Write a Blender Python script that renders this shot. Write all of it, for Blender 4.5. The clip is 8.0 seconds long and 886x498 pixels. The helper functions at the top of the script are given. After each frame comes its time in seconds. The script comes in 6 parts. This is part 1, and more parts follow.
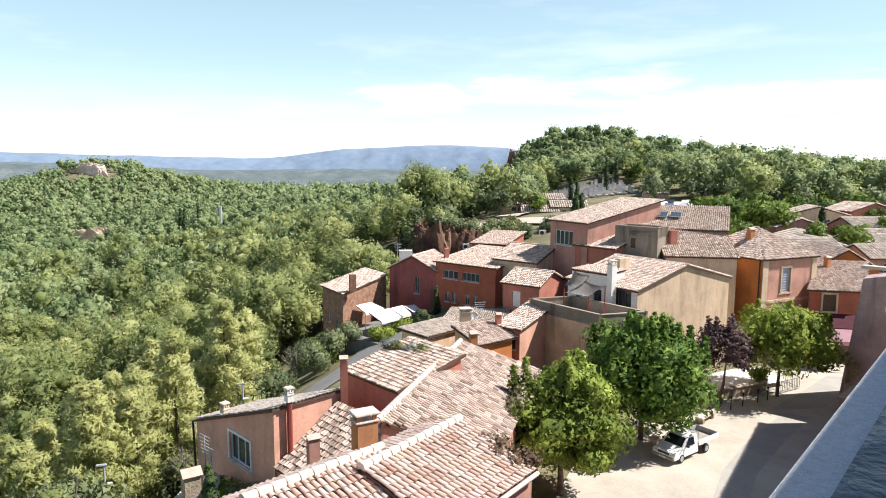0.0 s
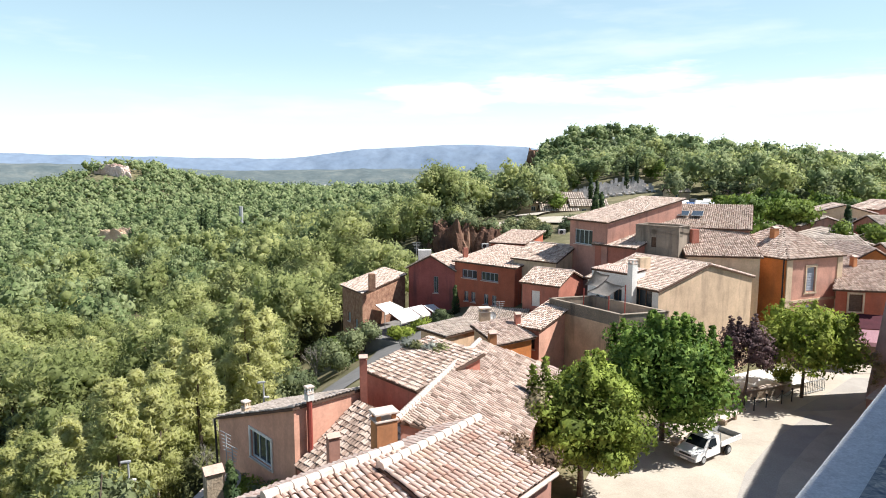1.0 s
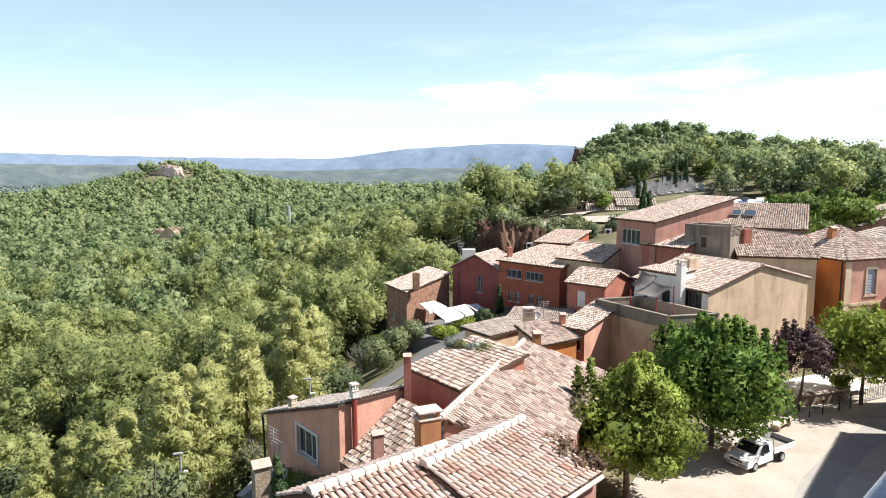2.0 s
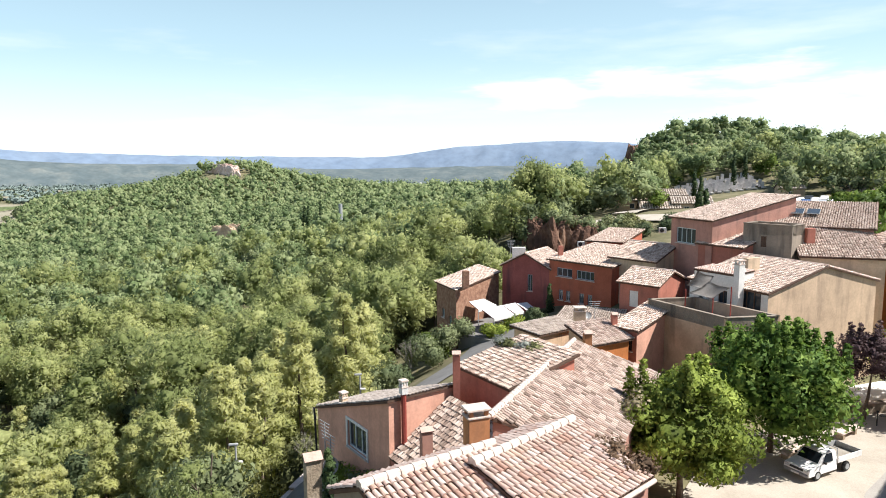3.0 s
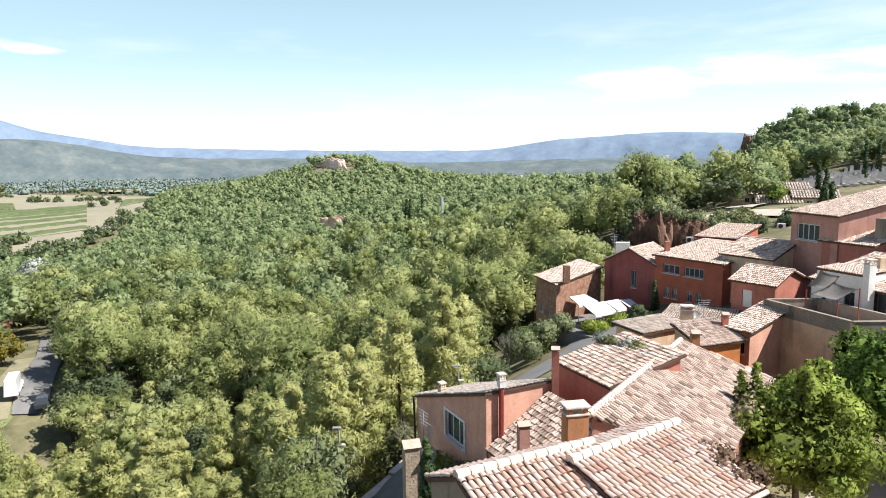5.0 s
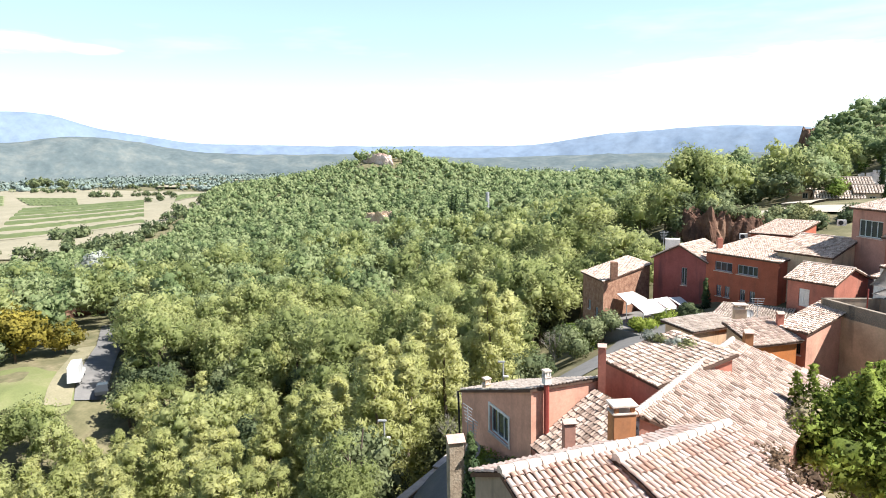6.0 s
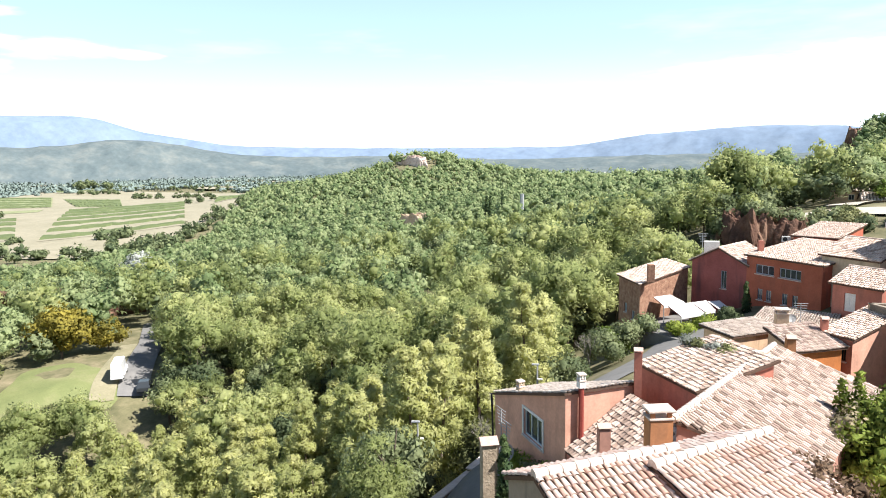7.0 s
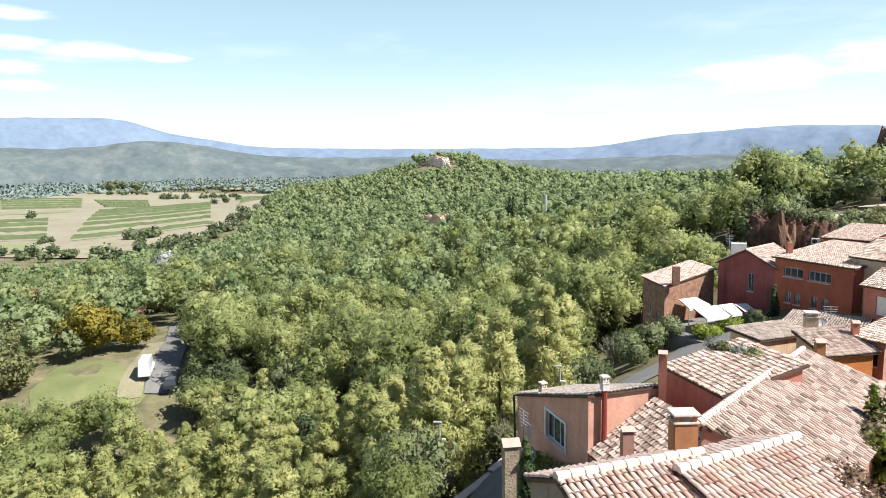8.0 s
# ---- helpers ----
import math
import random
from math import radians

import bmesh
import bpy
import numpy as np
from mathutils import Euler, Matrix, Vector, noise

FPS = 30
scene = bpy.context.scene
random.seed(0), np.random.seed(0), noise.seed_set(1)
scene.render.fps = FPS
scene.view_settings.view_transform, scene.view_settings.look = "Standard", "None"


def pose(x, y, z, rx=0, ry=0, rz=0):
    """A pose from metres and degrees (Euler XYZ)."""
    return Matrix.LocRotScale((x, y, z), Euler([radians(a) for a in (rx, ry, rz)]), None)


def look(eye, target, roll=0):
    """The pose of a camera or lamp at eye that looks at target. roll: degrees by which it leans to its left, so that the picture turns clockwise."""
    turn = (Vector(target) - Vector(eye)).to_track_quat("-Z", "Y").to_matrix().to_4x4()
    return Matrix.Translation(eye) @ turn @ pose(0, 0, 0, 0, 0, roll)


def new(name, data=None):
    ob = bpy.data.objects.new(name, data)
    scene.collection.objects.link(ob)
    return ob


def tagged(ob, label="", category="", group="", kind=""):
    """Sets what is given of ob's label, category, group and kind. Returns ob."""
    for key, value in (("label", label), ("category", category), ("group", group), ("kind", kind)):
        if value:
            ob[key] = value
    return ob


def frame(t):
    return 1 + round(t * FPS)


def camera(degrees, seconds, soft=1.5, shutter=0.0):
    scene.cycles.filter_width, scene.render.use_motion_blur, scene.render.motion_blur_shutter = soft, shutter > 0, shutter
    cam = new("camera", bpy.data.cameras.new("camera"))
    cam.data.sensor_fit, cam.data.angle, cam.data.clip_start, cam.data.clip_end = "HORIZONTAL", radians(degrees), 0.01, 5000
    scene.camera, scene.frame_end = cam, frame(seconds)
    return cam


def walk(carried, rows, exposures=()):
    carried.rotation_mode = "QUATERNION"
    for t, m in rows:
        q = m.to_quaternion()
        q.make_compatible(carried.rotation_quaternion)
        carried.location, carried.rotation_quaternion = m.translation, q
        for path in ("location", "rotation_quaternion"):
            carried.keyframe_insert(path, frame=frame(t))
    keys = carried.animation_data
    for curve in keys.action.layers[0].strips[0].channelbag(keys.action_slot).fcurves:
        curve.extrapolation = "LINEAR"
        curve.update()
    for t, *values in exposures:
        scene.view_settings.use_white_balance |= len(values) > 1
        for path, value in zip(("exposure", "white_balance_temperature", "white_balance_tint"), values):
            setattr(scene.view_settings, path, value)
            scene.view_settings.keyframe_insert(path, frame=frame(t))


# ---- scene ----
EXPOSURES = [(0.0, 0.88), (4.7, 0.83), (5.8, 1.08), (6.5, 1.2), (7.0, 1.15), (7.6, 0.94), (8.0, 0.84)]
cam = camera(68.77, 8.0, soft=0.95)
EYE = 17.5  # height of the terrace railing view over the street
# seconds, yaw, pitch, roll: the camera is turned on the spot
TURNS = [
    (0, 0.00, -7.00, 0.30),
    (0.5, 0.50, -7.05, 0.17),
    (1, 1.69, -7.05, 0.03),
    (1.5, 3.52, -7.04, -0.11),
    (3, 10.06, -7.25, -0.45),
    (3.5, 12.27, -7.20, -0.54),
    (4, 14.60, -7.14, -0.64),
    (4.5, 16.76, -7.42, -0.70),
    (6, 23.03, -8.11, -0.98),
    (6.5, 24.60, -8.02, -1.07),
    (7, 26.07, -7.91, -1.15),
    (7.5, 27.21, -7.83, -1.18),
    (8, 28.09, -7.80, -1.19),
]
walk(cam, [(t, pose(0, 0, EYE, 0, 0, yaw) @ pose(0, 0, 0, 90 + pitch) @ pose(0, 0, 0, 0, 0, roll)) for t, yaw, pitch, roll in TURNS],
     exposures=EXPOSURES)


# ------------------------------------------------------------------ light
CLOUDS = (0.4, 0.1, 0.3)
SUN_EL, SUN_AZ = 50.0, 87.0  # azimuth clockwise from +y
world = bpy.data.worlds.new("sky")
scene.world = world
world.use_nodes = True
wn, wl = world.node_tree.nodes, world.node_tree.links
sky = wn.new("ShaderNodeTexSky")
sky.sky_type = "NISHITA"
sky.sun_disc = False
sky.sun_elevation, sky.sun_rotation = radians(SUN_EL), radians(SUN_AZ)
sky.altitude = 350
sky.dust_density = 0.3
# thin white veil and flat clouds over the horizon
tc = wn.new("ShaderNodeTexCoord")
mp = wn.new("ShaderNodeMapping")
mp.inputs["Scale"].default_value = (1.0, 1.0, 6.0)
mp.inputs["Location"].default_value = CLOUDS
wl.new(tc.outputs["Generated"], mp.inputs["Vector"])
cn = wn.new("ShaderNodeTexNoise")
cn.inputs["Scale"].default_value, cn.inputs["Detail"].default_value, cn.inputs["Roughness"].default_value = 2.1, 7, 0.55
wl.new(mp.outputs["Vector"], cn.inputs["Vector"])
cr = wn.new("ShaderNodeValToRGB")
cr.color_ramp.elements[0].position, cr.color_ramp.elements[0].color = 0.55, (0.0, 0.0, 0.0, 1)
cr.color_ramp.elements[1].position, cr.color_ramp.elements[1].color = 0.78, (0.9, 0.9, 0.9, 1)
wl.new(cn.outputs["Fac"], cr.inputs["Fac"])
veil = wn.new("ShaderNodeMix")
veil.data_type = "RGBA"
thin = wn.new("ShaderNodeMath")
thin.operation = "MULTIPLY"
wl.new(cr.outputs["Color"], thin.inputs[0])
# a few low heaps of cloud: direction and half-width
HEAPS = [(-0.854, 0.485, 0.189, 0.05), (-0.86, 0.49, 0.158, 0.06), (-0.82, 0.553, 0.150, 0.075), (-0.763, 0.63, 0.147, 0.035), (-0.865, 0.485, 0.127, 0.045),
         (-0.86, 0.50, 0.105, 0.04), (-0.03, 0.994, 0.108, 0.12), (0.12, 0.986, 0.118, 0.14), (0.27, 0.955, 0.124, 0.12), (0.30, 0.95, 0.085, 0.16), (0.42, 0.90, 0.10, 0.17), (0.52, 0.845, 0.10, 0.17)]
fine = wn.new("ShaderNodeTexNoise")
fine.inputs["Scale"].default_value, fine.inputs["Detail"].default_value, fine.inputs["Roughness"].default_value = 7.0, 6, 0.6
wl.new(mp.outputs["Vector"], fine.inputs["Vector"])
total = thin.outputs[0]
for hx, hy, hz, hw in HEAPS:
    off = wn.new("ShaderNodeVectorMath")
    off.operation = "SUBTRACT"
    off.inputs[1].default_value = (hx, hy, hz)
    wl.new(tc.outputs["Generated"], off.inputs[0])
    wide = wn.new("ShaderNodeVectorMath")
    wide.operation = "MULTIPLY"
    wide.inputs[1].default_value = (1 / hw, 1 / hw, 4.5 / hw)
    wl.new(off.outputs[0], wide.inputs[0])
    dist = wn.new("ShaderNodeVectorMath")
    dist.operation = "LENGTH"
    wl.new(wide.outputs[0], dist.inputs[0])
    rag = wn.new("ShaderNodeMath")
    rag.operation = "MULTIPLY_ADD"
    rag.inputs[1].default_value = 2.6
    wl.new(fine.outputs["Fac"], rag.inputs[0])
    wl.new(dist.outputs["Value"], rag.inputs[2])
    edge = wn.new("ShaderNodeMapRange")
    edge.interpolation_type = "SMOOTHSTEP"
    edge.inputs["From Min"].default_value, edge.inputs["From Max"].default_value = 1.35, 2.25
    edge.inputs["To Min"].default_value, edge.inputs["To Max"].default_value = 0.85, 0.0
    wl.new(rag.outputs[0], edge.inputs["Value"])
    top = wn.new("ShaderNodeMath")
    top.operation = "MAXIMUM"
    wl.new(edge.outputs["Result"], top.inputs[0])
    wl.new(total, top.inputs[1])
    total = top.outputs[0]
wl.new(total, veil.inputs[0])
haze = wn.new("ShaderNodeMix")
haze.data_type = "RGBA"
sep = wn.new("ShaderNodeSeparateXYZ")
wl.new(tc.outputs["Generated"], sep.inputs[0])
low = wn.new("ShaderNodeMapRange")
low.interpolation_type = "SMOOTHSTEP"
low.inputs["From Min"].default_value, low.inputs["From Max"].default_value = 0.0, 0.6
low.inputs["To Min"].default_value, low.inputs["To Max"].default_value = 0.72, 0.0
wl.new(sep.outputs["Z"], low.inputs["Value"])
wl.new(low.outputs["Result"], haze.inputs[0])
wl.new(low.outputs["Result"], thin.inputs[1])
wl.new(sky.outputs["Color"], haze.inputs[6])
haze.inputs[7].default_value = (6.3, 8.9, 9.9, 1)
# whiter towards the horizon
pale = wn.new("ShaderNodeMix")
pale.data_type = "RGBA"
rim = wn.new("ShaderNodeMapRange")
rim.interpolation_type = "SMOOTHSTEP"
rim.inputs["From Min"].default_value, rim.inputs["From Max"].default_value = -0.01, 0.17
rim.inputs["To Min"].default_value, rim.inputs["To Max"].default_value = 0.85, 0.0
wl.new(sep.outputs["Z"], rim.inputs["Value"])
wl.new(rim.outputs["Result"], pale.inputs[0])
wl.new(haze.outputs[2], pale.inputs[6])
pale.inputs[7].default_value = (9.4, 10.2, 10.5, 1)
wl.new(pale.outputs[2], veil.inputs[6])
veil.inputs[7].default_value = (10.0, 10.3, 10.4, 1)
wl.new(veil.outputs[2], wn["Background"].inputs["Color"])
wn["Background"].inputs["Strength"].default_value = 0.07

sun = new("sun", bpy.data.lights.new("sun", "SUN"))
sun.data.energy, sun.data.angle, sun.data.color = 5.0, radians(0.53), (1.0, 0.965, 0.91)
sun.matrix_world = look((0, 0, 60), (-math.sin(radians(SUN_AZ)) * math.cos(radians(SUN_EL)),
                                     -math.cos(radians(SUN_AZ)) * math.cos(radians(SUN_EL)), 60 - math.sin(radians(SUN_EL))))


# ------------------------------------------------------------------ materials
def shader(name, rough=0.9, metal=0.0):
    m = bpy.data.materials.new(name)
    m.use_nodes = True
    b = m.node_tree.nodes["Principled BSDF"]
    b.inputs["Roughness"].default_value, b.inputs["Metallic"].default_value = rough, metal
    b.inputs["Specular IOR Level"].default_value = 0.25
    return m, m.node_tree.nodes, m.node_tree.links, b


def noise_node(nodes, links, scale, detail=4.0, rough=0.6):
    co = nodes.new("ShaderNodeNewGeometry")
    n = nodes.new("ShaderNodeTexNoise")
    n.inputs["Scale"].default_value, n.inputs["Detail"].default_value, n.inputs["Roughness"].default_value = scale, detail, rough
    links.new(co.outputs["Position"], n.inputs["Vector"])
    return n.outputs["Fac"]


def ramp(nodes, links, fac, stops):
    r = nodes.new("ShaderNodeValToRGB")
    while len(r.color_ramp.elements) < len(stops):
        r.color_ramp.elements.new(0.5)
    for e, (p, c) in zip(r.color_ramp.elements, stops):
        e.position, e.color = p, (*c, 1)
    links.new(fac, r.inputs["Fac"])
    return r.outputs["Color"]


def mix(nodes, links, fac, a, b, kind="MIX"):
    n = nodes.new("ShaderNodeMix")
    n.data_type, n.blend_type = "RGBA", kind
    for slot, v in ((n.inputs[0], fac), (n.inputs[6], a), (n.inputs[7], b)):
        if hasattr(v, "links"):
            links.new(v, slot)
        else:
            slot.default_value = v if isinstance(v, float) else (*v, 1)
    return n.outputs[2]


def bump(nodes, links, bsdf, fac, strength=0.3, distance=0.02):
    n = nodes.new("ShaderNodeBump")
    n.inputs["Strength"].default_value, n.inputs["Distance"].default_value = strength, distance
    links.new(fac, n.inputs["Height"])
    links.new(n.outputs["Normal"], bsdf.inputs["Normal"])


def scaled(c, k):
    return tuple(min(1, v * k) for v in c)


def plaster(name, col, stain=0.5, stain_col=(0.12, 0.09, 0.075)):
    """Limewashed ochre render: blotches a metre wide, fine grain and dark weather stains."""
    m, nd, lk, b = shader(name, 0.93)
    big = noise_node(nd, lk, 0.6, 5, 0.65)
    base = ramp(nd, lk, big, [(0.3, scaled(col, 0.8)), (0.5, col), (0.72, scaled(col, 1.2))])
    fine = noise_node(nd, lk, 7.0, 5)
    grain = ramp(nd, lk, fine, [(0.3, (0.72, 0.72, 0.72)), (0.7, (1, 1, 1))])
    c = mix(nd, lk, 0.55, base, grain, "MULTIPLY")
    # runs of dirt, drawn out downwards
    geo = nd.new("ShaderNodeNewGeometry")
    mp = nd.new("ShaderNodeMapping")
    mp.inputs["Scale"].default_value = (1.6, 1.6, 0.22)
    lk.new(geo.outputs["Position"], mp.inputs["Vector"])
    st = nd.new("ShaderNodeTexNoise")
    st.inputs["Scale"].default_value, st.inputs["Detail"].default_value = 1.0, 6
    lk.new(mp.outputs["Vector"], st.inputs["Vector"])
    f = ramp(nd, lk, st.outputs["Fac"], [(0.52, (0, 0, 0)), (0.75, (stain, stain, stain))])
    c = mix(nd, lk, f, c, stain_col)
    lk.new(c, b.inputs["Base Color"])
    bump(nd, lk, b, fine, 0.35, 0.02)
    return m


def island_tiles(name, cols, dirt=(0.16, 0.12, 0.09)):
    """Clay tiles: every tile its own tone, with lichen and soot."""
    m, nd, lk, b = shader(name, 0.9)
    geo = nd.new("ShaderNodeNewGeometry")
    c = ramp(nd, lk, geo.outputs["Random Per Island"], [(i / (len(cols) - 1), k) for i, k in enumerate(cols)])
    f = ramp(nd, lk, noise_node(nd, lk, 1.1, 6, 0.7), [(0.5, (0, 0, 0)), (0.75, (0.5, 0.5, 0.5))])
    c = mix(nd, lk, f, c, dirt)
    fine = noise_node(nd, lk, 14.0, 4)
    c = mix(nd, lk, 0.6, c, ramp(nd, lk, fine, [(0.3, (0.65, 0.65, 0.65)), (0.7, (1, 1, 1))]), "MULTIPLY")
    lk.new(c, b.inputs["Base Color"])
    bump(nd, lk, b, fine, 0.3, 0.02)
    return m


def foliage(name, dark, mid, light, scale=0.16, glow=0.3):
    """Leaves that let some light through; tone varies leaf by leaf and tree by tree."""
    m, nd, lk, b = shader(name, 0.7)
    geo = nd.new("ShaderNodeNewGeometry")
    info = nd.new("ShaderNodeObjectInfo")
    big = noise_node(nd, lk, scale, 2)
    add = nd.new("ShaderNodeMath")
    add.operation = "MULTIPLY_ADD"
    add.inputs[1].default_value = 0.1
    wide = nd.new("ShaderNodeMath")
    wide.operation = "MULTIPLY_ADD"
    wide.inputs[1].default_value, wide.inputs[2].default_value = 2.3, -0.44
    lk.new(big, wide.inputs[0])
    lk.new(geo.outputs["Random Per Island"], add.inputs[0])
    lk.new(wide.outputs[0], add.inputs[2])
    add2 = nd.new("ShaderNodeMath")
    add2.operation = "MULTIPLY_ADD"
    add2.inputs[1].default_value = 0.2
    lk.new(info.outputs["Random"], add2.inputs[0])
    lk.new(add.outputs[0], add2.inputs[2])
    c = ramp(nd, lk, add2.outputs[0], [(0.45, dark), (0.78, mid), (1.0, light)])
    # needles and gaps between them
    # needles, with the shade in the gaps between them painted as dark noise
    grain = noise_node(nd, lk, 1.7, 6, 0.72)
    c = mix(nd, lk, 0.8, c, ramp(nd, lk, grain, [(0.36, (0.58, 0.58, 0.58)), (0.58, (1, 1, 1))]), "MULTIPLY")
    bump(nd, lk, b, grain, 0.7, 0.12)
    tr = nd.new("ShaderNodeBsdfTranslucent")
    lk.new(c, b.inputs["Base Color"])
    lk.new(c, tr.inputs["Color"])
    mx = nd.new("ShaderNodeMixShader")
    mx.inputs[0].default_value = glow
    lk.new(b.outputs[0], mx.inputs[1])
    lk.new(tr.outputs[0], mx.inputs[2])
    lk.new(mx.outputs[0], nd["Material Output"].inputs["Surface"])
    return m


def mottled(name, cols, scale=1.0, rough=0.9, fine=9.0, strength=0.4, dist=0.03, metal=0.0):
    m, nd, lk, b = shader(name, rough, metal)
    n = len(cols) - 1
    c = ramp(nd, lk, noise_node(nd, lk, scale, 6, 0.65), [(0.3 + 0.4 * i / max(n, 1), k) for i, k in enumerate(cols)])
    fn = noise_node(nd, lk, fine, 4)
    c = mix(nd, lk, 0.5, c, ramp(nd, lk, fn, [(0.3, (0.6, 0.6, 0.6)), (0.7, (1, 1, 1))]), "MULTIPLY")
    lk.new(c, b.inputs["Base Color"])
    bump(nd, lk, b, fn, strength, dist)
    return m


PINK = plaster("pink_plaster", (0.48, 0.255, 0.20))
SALMON = plaster("salmon_plaster", (0.66, 0.36, 0.265), 0.2)
MAUVE = plaster("mauve_grey_plaster", (0.44, 0.34, 0.33), 0.6)
ROSE = plaster("rose_plaster", (0.46, 0.18, 0.13))
RED = plaster("red_ochre_plaster", (0.42, 0.125, 0.075), 0.4)
WINE = plaster("wine_red_plaster", (0.30, 0.095, 0.085), 0.75, (0.07, 0.045, 0.05))
PINK2 = plaster("light_pink_plaster", (0.58, 0.31, 0.235), 0.3)
ORANGE = plaster("orange_ochre_plaster", (0.56, 0.20, 0.065), 0.25)
BEIGE = plaster("beige_plaster", (0.58, 0.425, 0.295), 0.4)
CREAM = plaster("cream_plaster", (0.62, 0.47, 0.33), 0.4)
TAN = plaster("tan_plaster", (0.60, 0.42, 0.28), 0.7, (0.14, 0.11, 0.085))
GREYW = plaster("grey_weathered_plaster", (0.30, 0.25, 0.20), 0.8, (0.07, 0.065, 0.06))
WHITE = mottled("white_paint", [(0.7, 0.68, 0.64), (0.82, 0.8, 0.77)], 0.8, 0.8)
TILE_OLD = island_tiles("old_clay_tiles", [(0.34, 0.25, 0.20), (0.60, 0.46, 0.38), (0.80, 0.67, 0.58), (0.52, 0.37, 0.30), (0.74, 0.60, 0.51), (0.44, 0.34, 0.28)])
TILE_WORN = island_tiles("worn_clay_tiles", [(0.20, 0.14, 0.11), (0.48, 0.36, 0.30), (0.70, 0.57, 0.49), (0.40, 0.28, 0.22), (0.62, 0.49, 0.41), (0.30, 0.23, 0.19)])
TILE_NEW = island_tiles("pale_pink_clay_tiles", [(0.56, 0.40, 0.34), (0.64, 0.49, 0.42), (0.73, 0.60, 0.53), (0.52, 0.32, 0.25)], (0.34, 0.22, 0.16))
TILE_GREY = island_tiles("grey_clay_tiles", [(0.38, 0.31, 0.26), (0.64, 0.54, 0.46), (0.52, 0.43, 0.36), (0.74, 0.64, 0.56)])
# bed coloured dark to paint in the shade of the gaps between tiles
BED = mottled("tile_bed", [(0.09, 0.055, 0.04), (0.15, 0.09, 0.065)], 2.0)
MORTAR = mottled("lime_mortar", [(0.55, 0.44, 0.37), (0.72, 0.62, 0.55)], 3.0)
GLASS, _n, _l, _b = shader("window_glass", 0.08)
_b.inputs["Base Color"].default_value = (0.03, 0.04, 0.05, 1)
_b.inputs["Specular IOR Level"].default_value = 0.6
BLUEGREY = mottled("blue_grey_shutters", [(0.34, 0.36, 0.42), (0.44, 0.46, 0.52)], 4.0, 0.6)
RUBBLE = mottled("brown_rubble_wall", [(0.20, 0.10, 0.07), (0.33, 0.18, 0.12), (0.44, 0.28, 0.19)], 2.2, 0.95, 8.0, 0.9, 0.08)
FRAME = mottled("painted_window_frame", [(0.55, 0.62, 0.64), (0.68, 0.72, 0.72)], 4.0, 0.6)
BROWN = mottled("brown_wood", [(0.10, 0.06, 0.04), (0.16, 0.10, 0.07)], 5.0, 0.7)
SOIL = mottled("dry_ground", [(0.10, 0.10, 0.05), (0.18, 0.165, 0.09), (0.30, 0.25, 0.155)], 0.25, 0.95, 3.0)
STREET = mottled("pale_street", [(0.39, 0.34, 0.28), (0.48, 0.425, 0.355), (0.54, 0.485, 0.41)], 0.35, 0.9, 12.0, 0.2)
ASPHALT = mottled("asphalt", [(0.17, 0.165, 0.16), (0.24, 0.23, 0.22)], 0.5, 0.9, 20.0, 0.2)
STONE = mottled("rubble_stone", [(0.24, 0.19, 0.14), (0.38, 0.30, 0.22), (0.46, 0.38, 0.29)], 2.2, 0.95, 9.0, 0.8, 0.06)
CLIFF = mottled("ochre_cliff", [(0.07, 0.04, 0.03), (0.15, 0.08, 0.055), (0.30, 0.19, 0.13)], 0.25, 0.95, 1.6, 0.8, 0.3)
ROCK = mottled("pale_rock", [(0.50, 0.29, 0.22), (0.82, 0.70, 0.62)], 0.06, 0.95, 0.4, 0.8, 0.5)
BARK = mottled("bark", [(0.10, 0.075, 0.055), (0.19, 0.15, 0.12)], 3.0, 0.95, 12.0, 0.6)
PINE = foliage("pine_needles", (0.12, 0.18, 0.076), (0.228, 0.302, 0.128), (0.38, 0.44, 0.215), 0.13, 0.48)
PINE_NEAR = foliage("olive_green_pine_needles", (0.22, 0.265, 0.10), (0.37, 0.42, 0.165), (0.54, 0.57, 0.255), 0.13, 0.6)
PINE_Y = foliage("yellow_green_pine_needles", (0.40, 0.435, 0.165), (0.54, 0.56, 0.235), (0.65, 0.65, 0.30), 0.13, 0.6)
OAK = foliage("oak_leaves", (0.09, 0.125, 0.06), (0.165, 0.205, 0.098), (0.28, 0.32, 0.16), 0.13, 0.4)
MULBERRY = foliage("mulberry_leaves", (0.07, 0.14, 0.025), (0.13, 0.225, 0.04), (0.25, 0.36, 0.075), 0.8, 0.36)

MULBERRY2 = foliage("light_mulberry_leaves", (0.13, 0.175, 0.03), (0.22, 0.29, 0.05), (0.37, 0.45, 0.09), 0.8, 0.35)
LIME = foliage("lime_leaves", (0.16, 0.22, 0.03), (0.26, 0.34, 0.05), (0.38, 0.44, 0.09), 0.8, 0.45)
PURPLE = foliage("purple_leaves", (0.05, 0.03, 0.035), (0.10, 0.06, 0.065), (0.17, 0.11, 0.11), 0.8, 0.25)
GOLD = foliage("turning_leaves", (0.17, 0.155, 0.03), (0.29, 0.245, 0.045), (0.40, 0.33, 0.06), 0.3, 0.35)
SILVER = foliage("silver_leaves", (0.22, 0.24, 0.20), (0.34, 0.36, 0.31), (0.46, 0.48, 0.43), 0.3, 0.2)
CYPRESS = foliage("cypress_leaves", (0.025, 0.05, 0.02), (0.045, 0.08, 0.03), (0.08, 0.12, 0.04), 0.8, 0.2)
OLIVE = foliage("olive_leaves", (0.13, 0.145, 0.06), (0.215, 0.225, 0.095), (0.31, 0.315, 0.14), 0.5, 0.35)
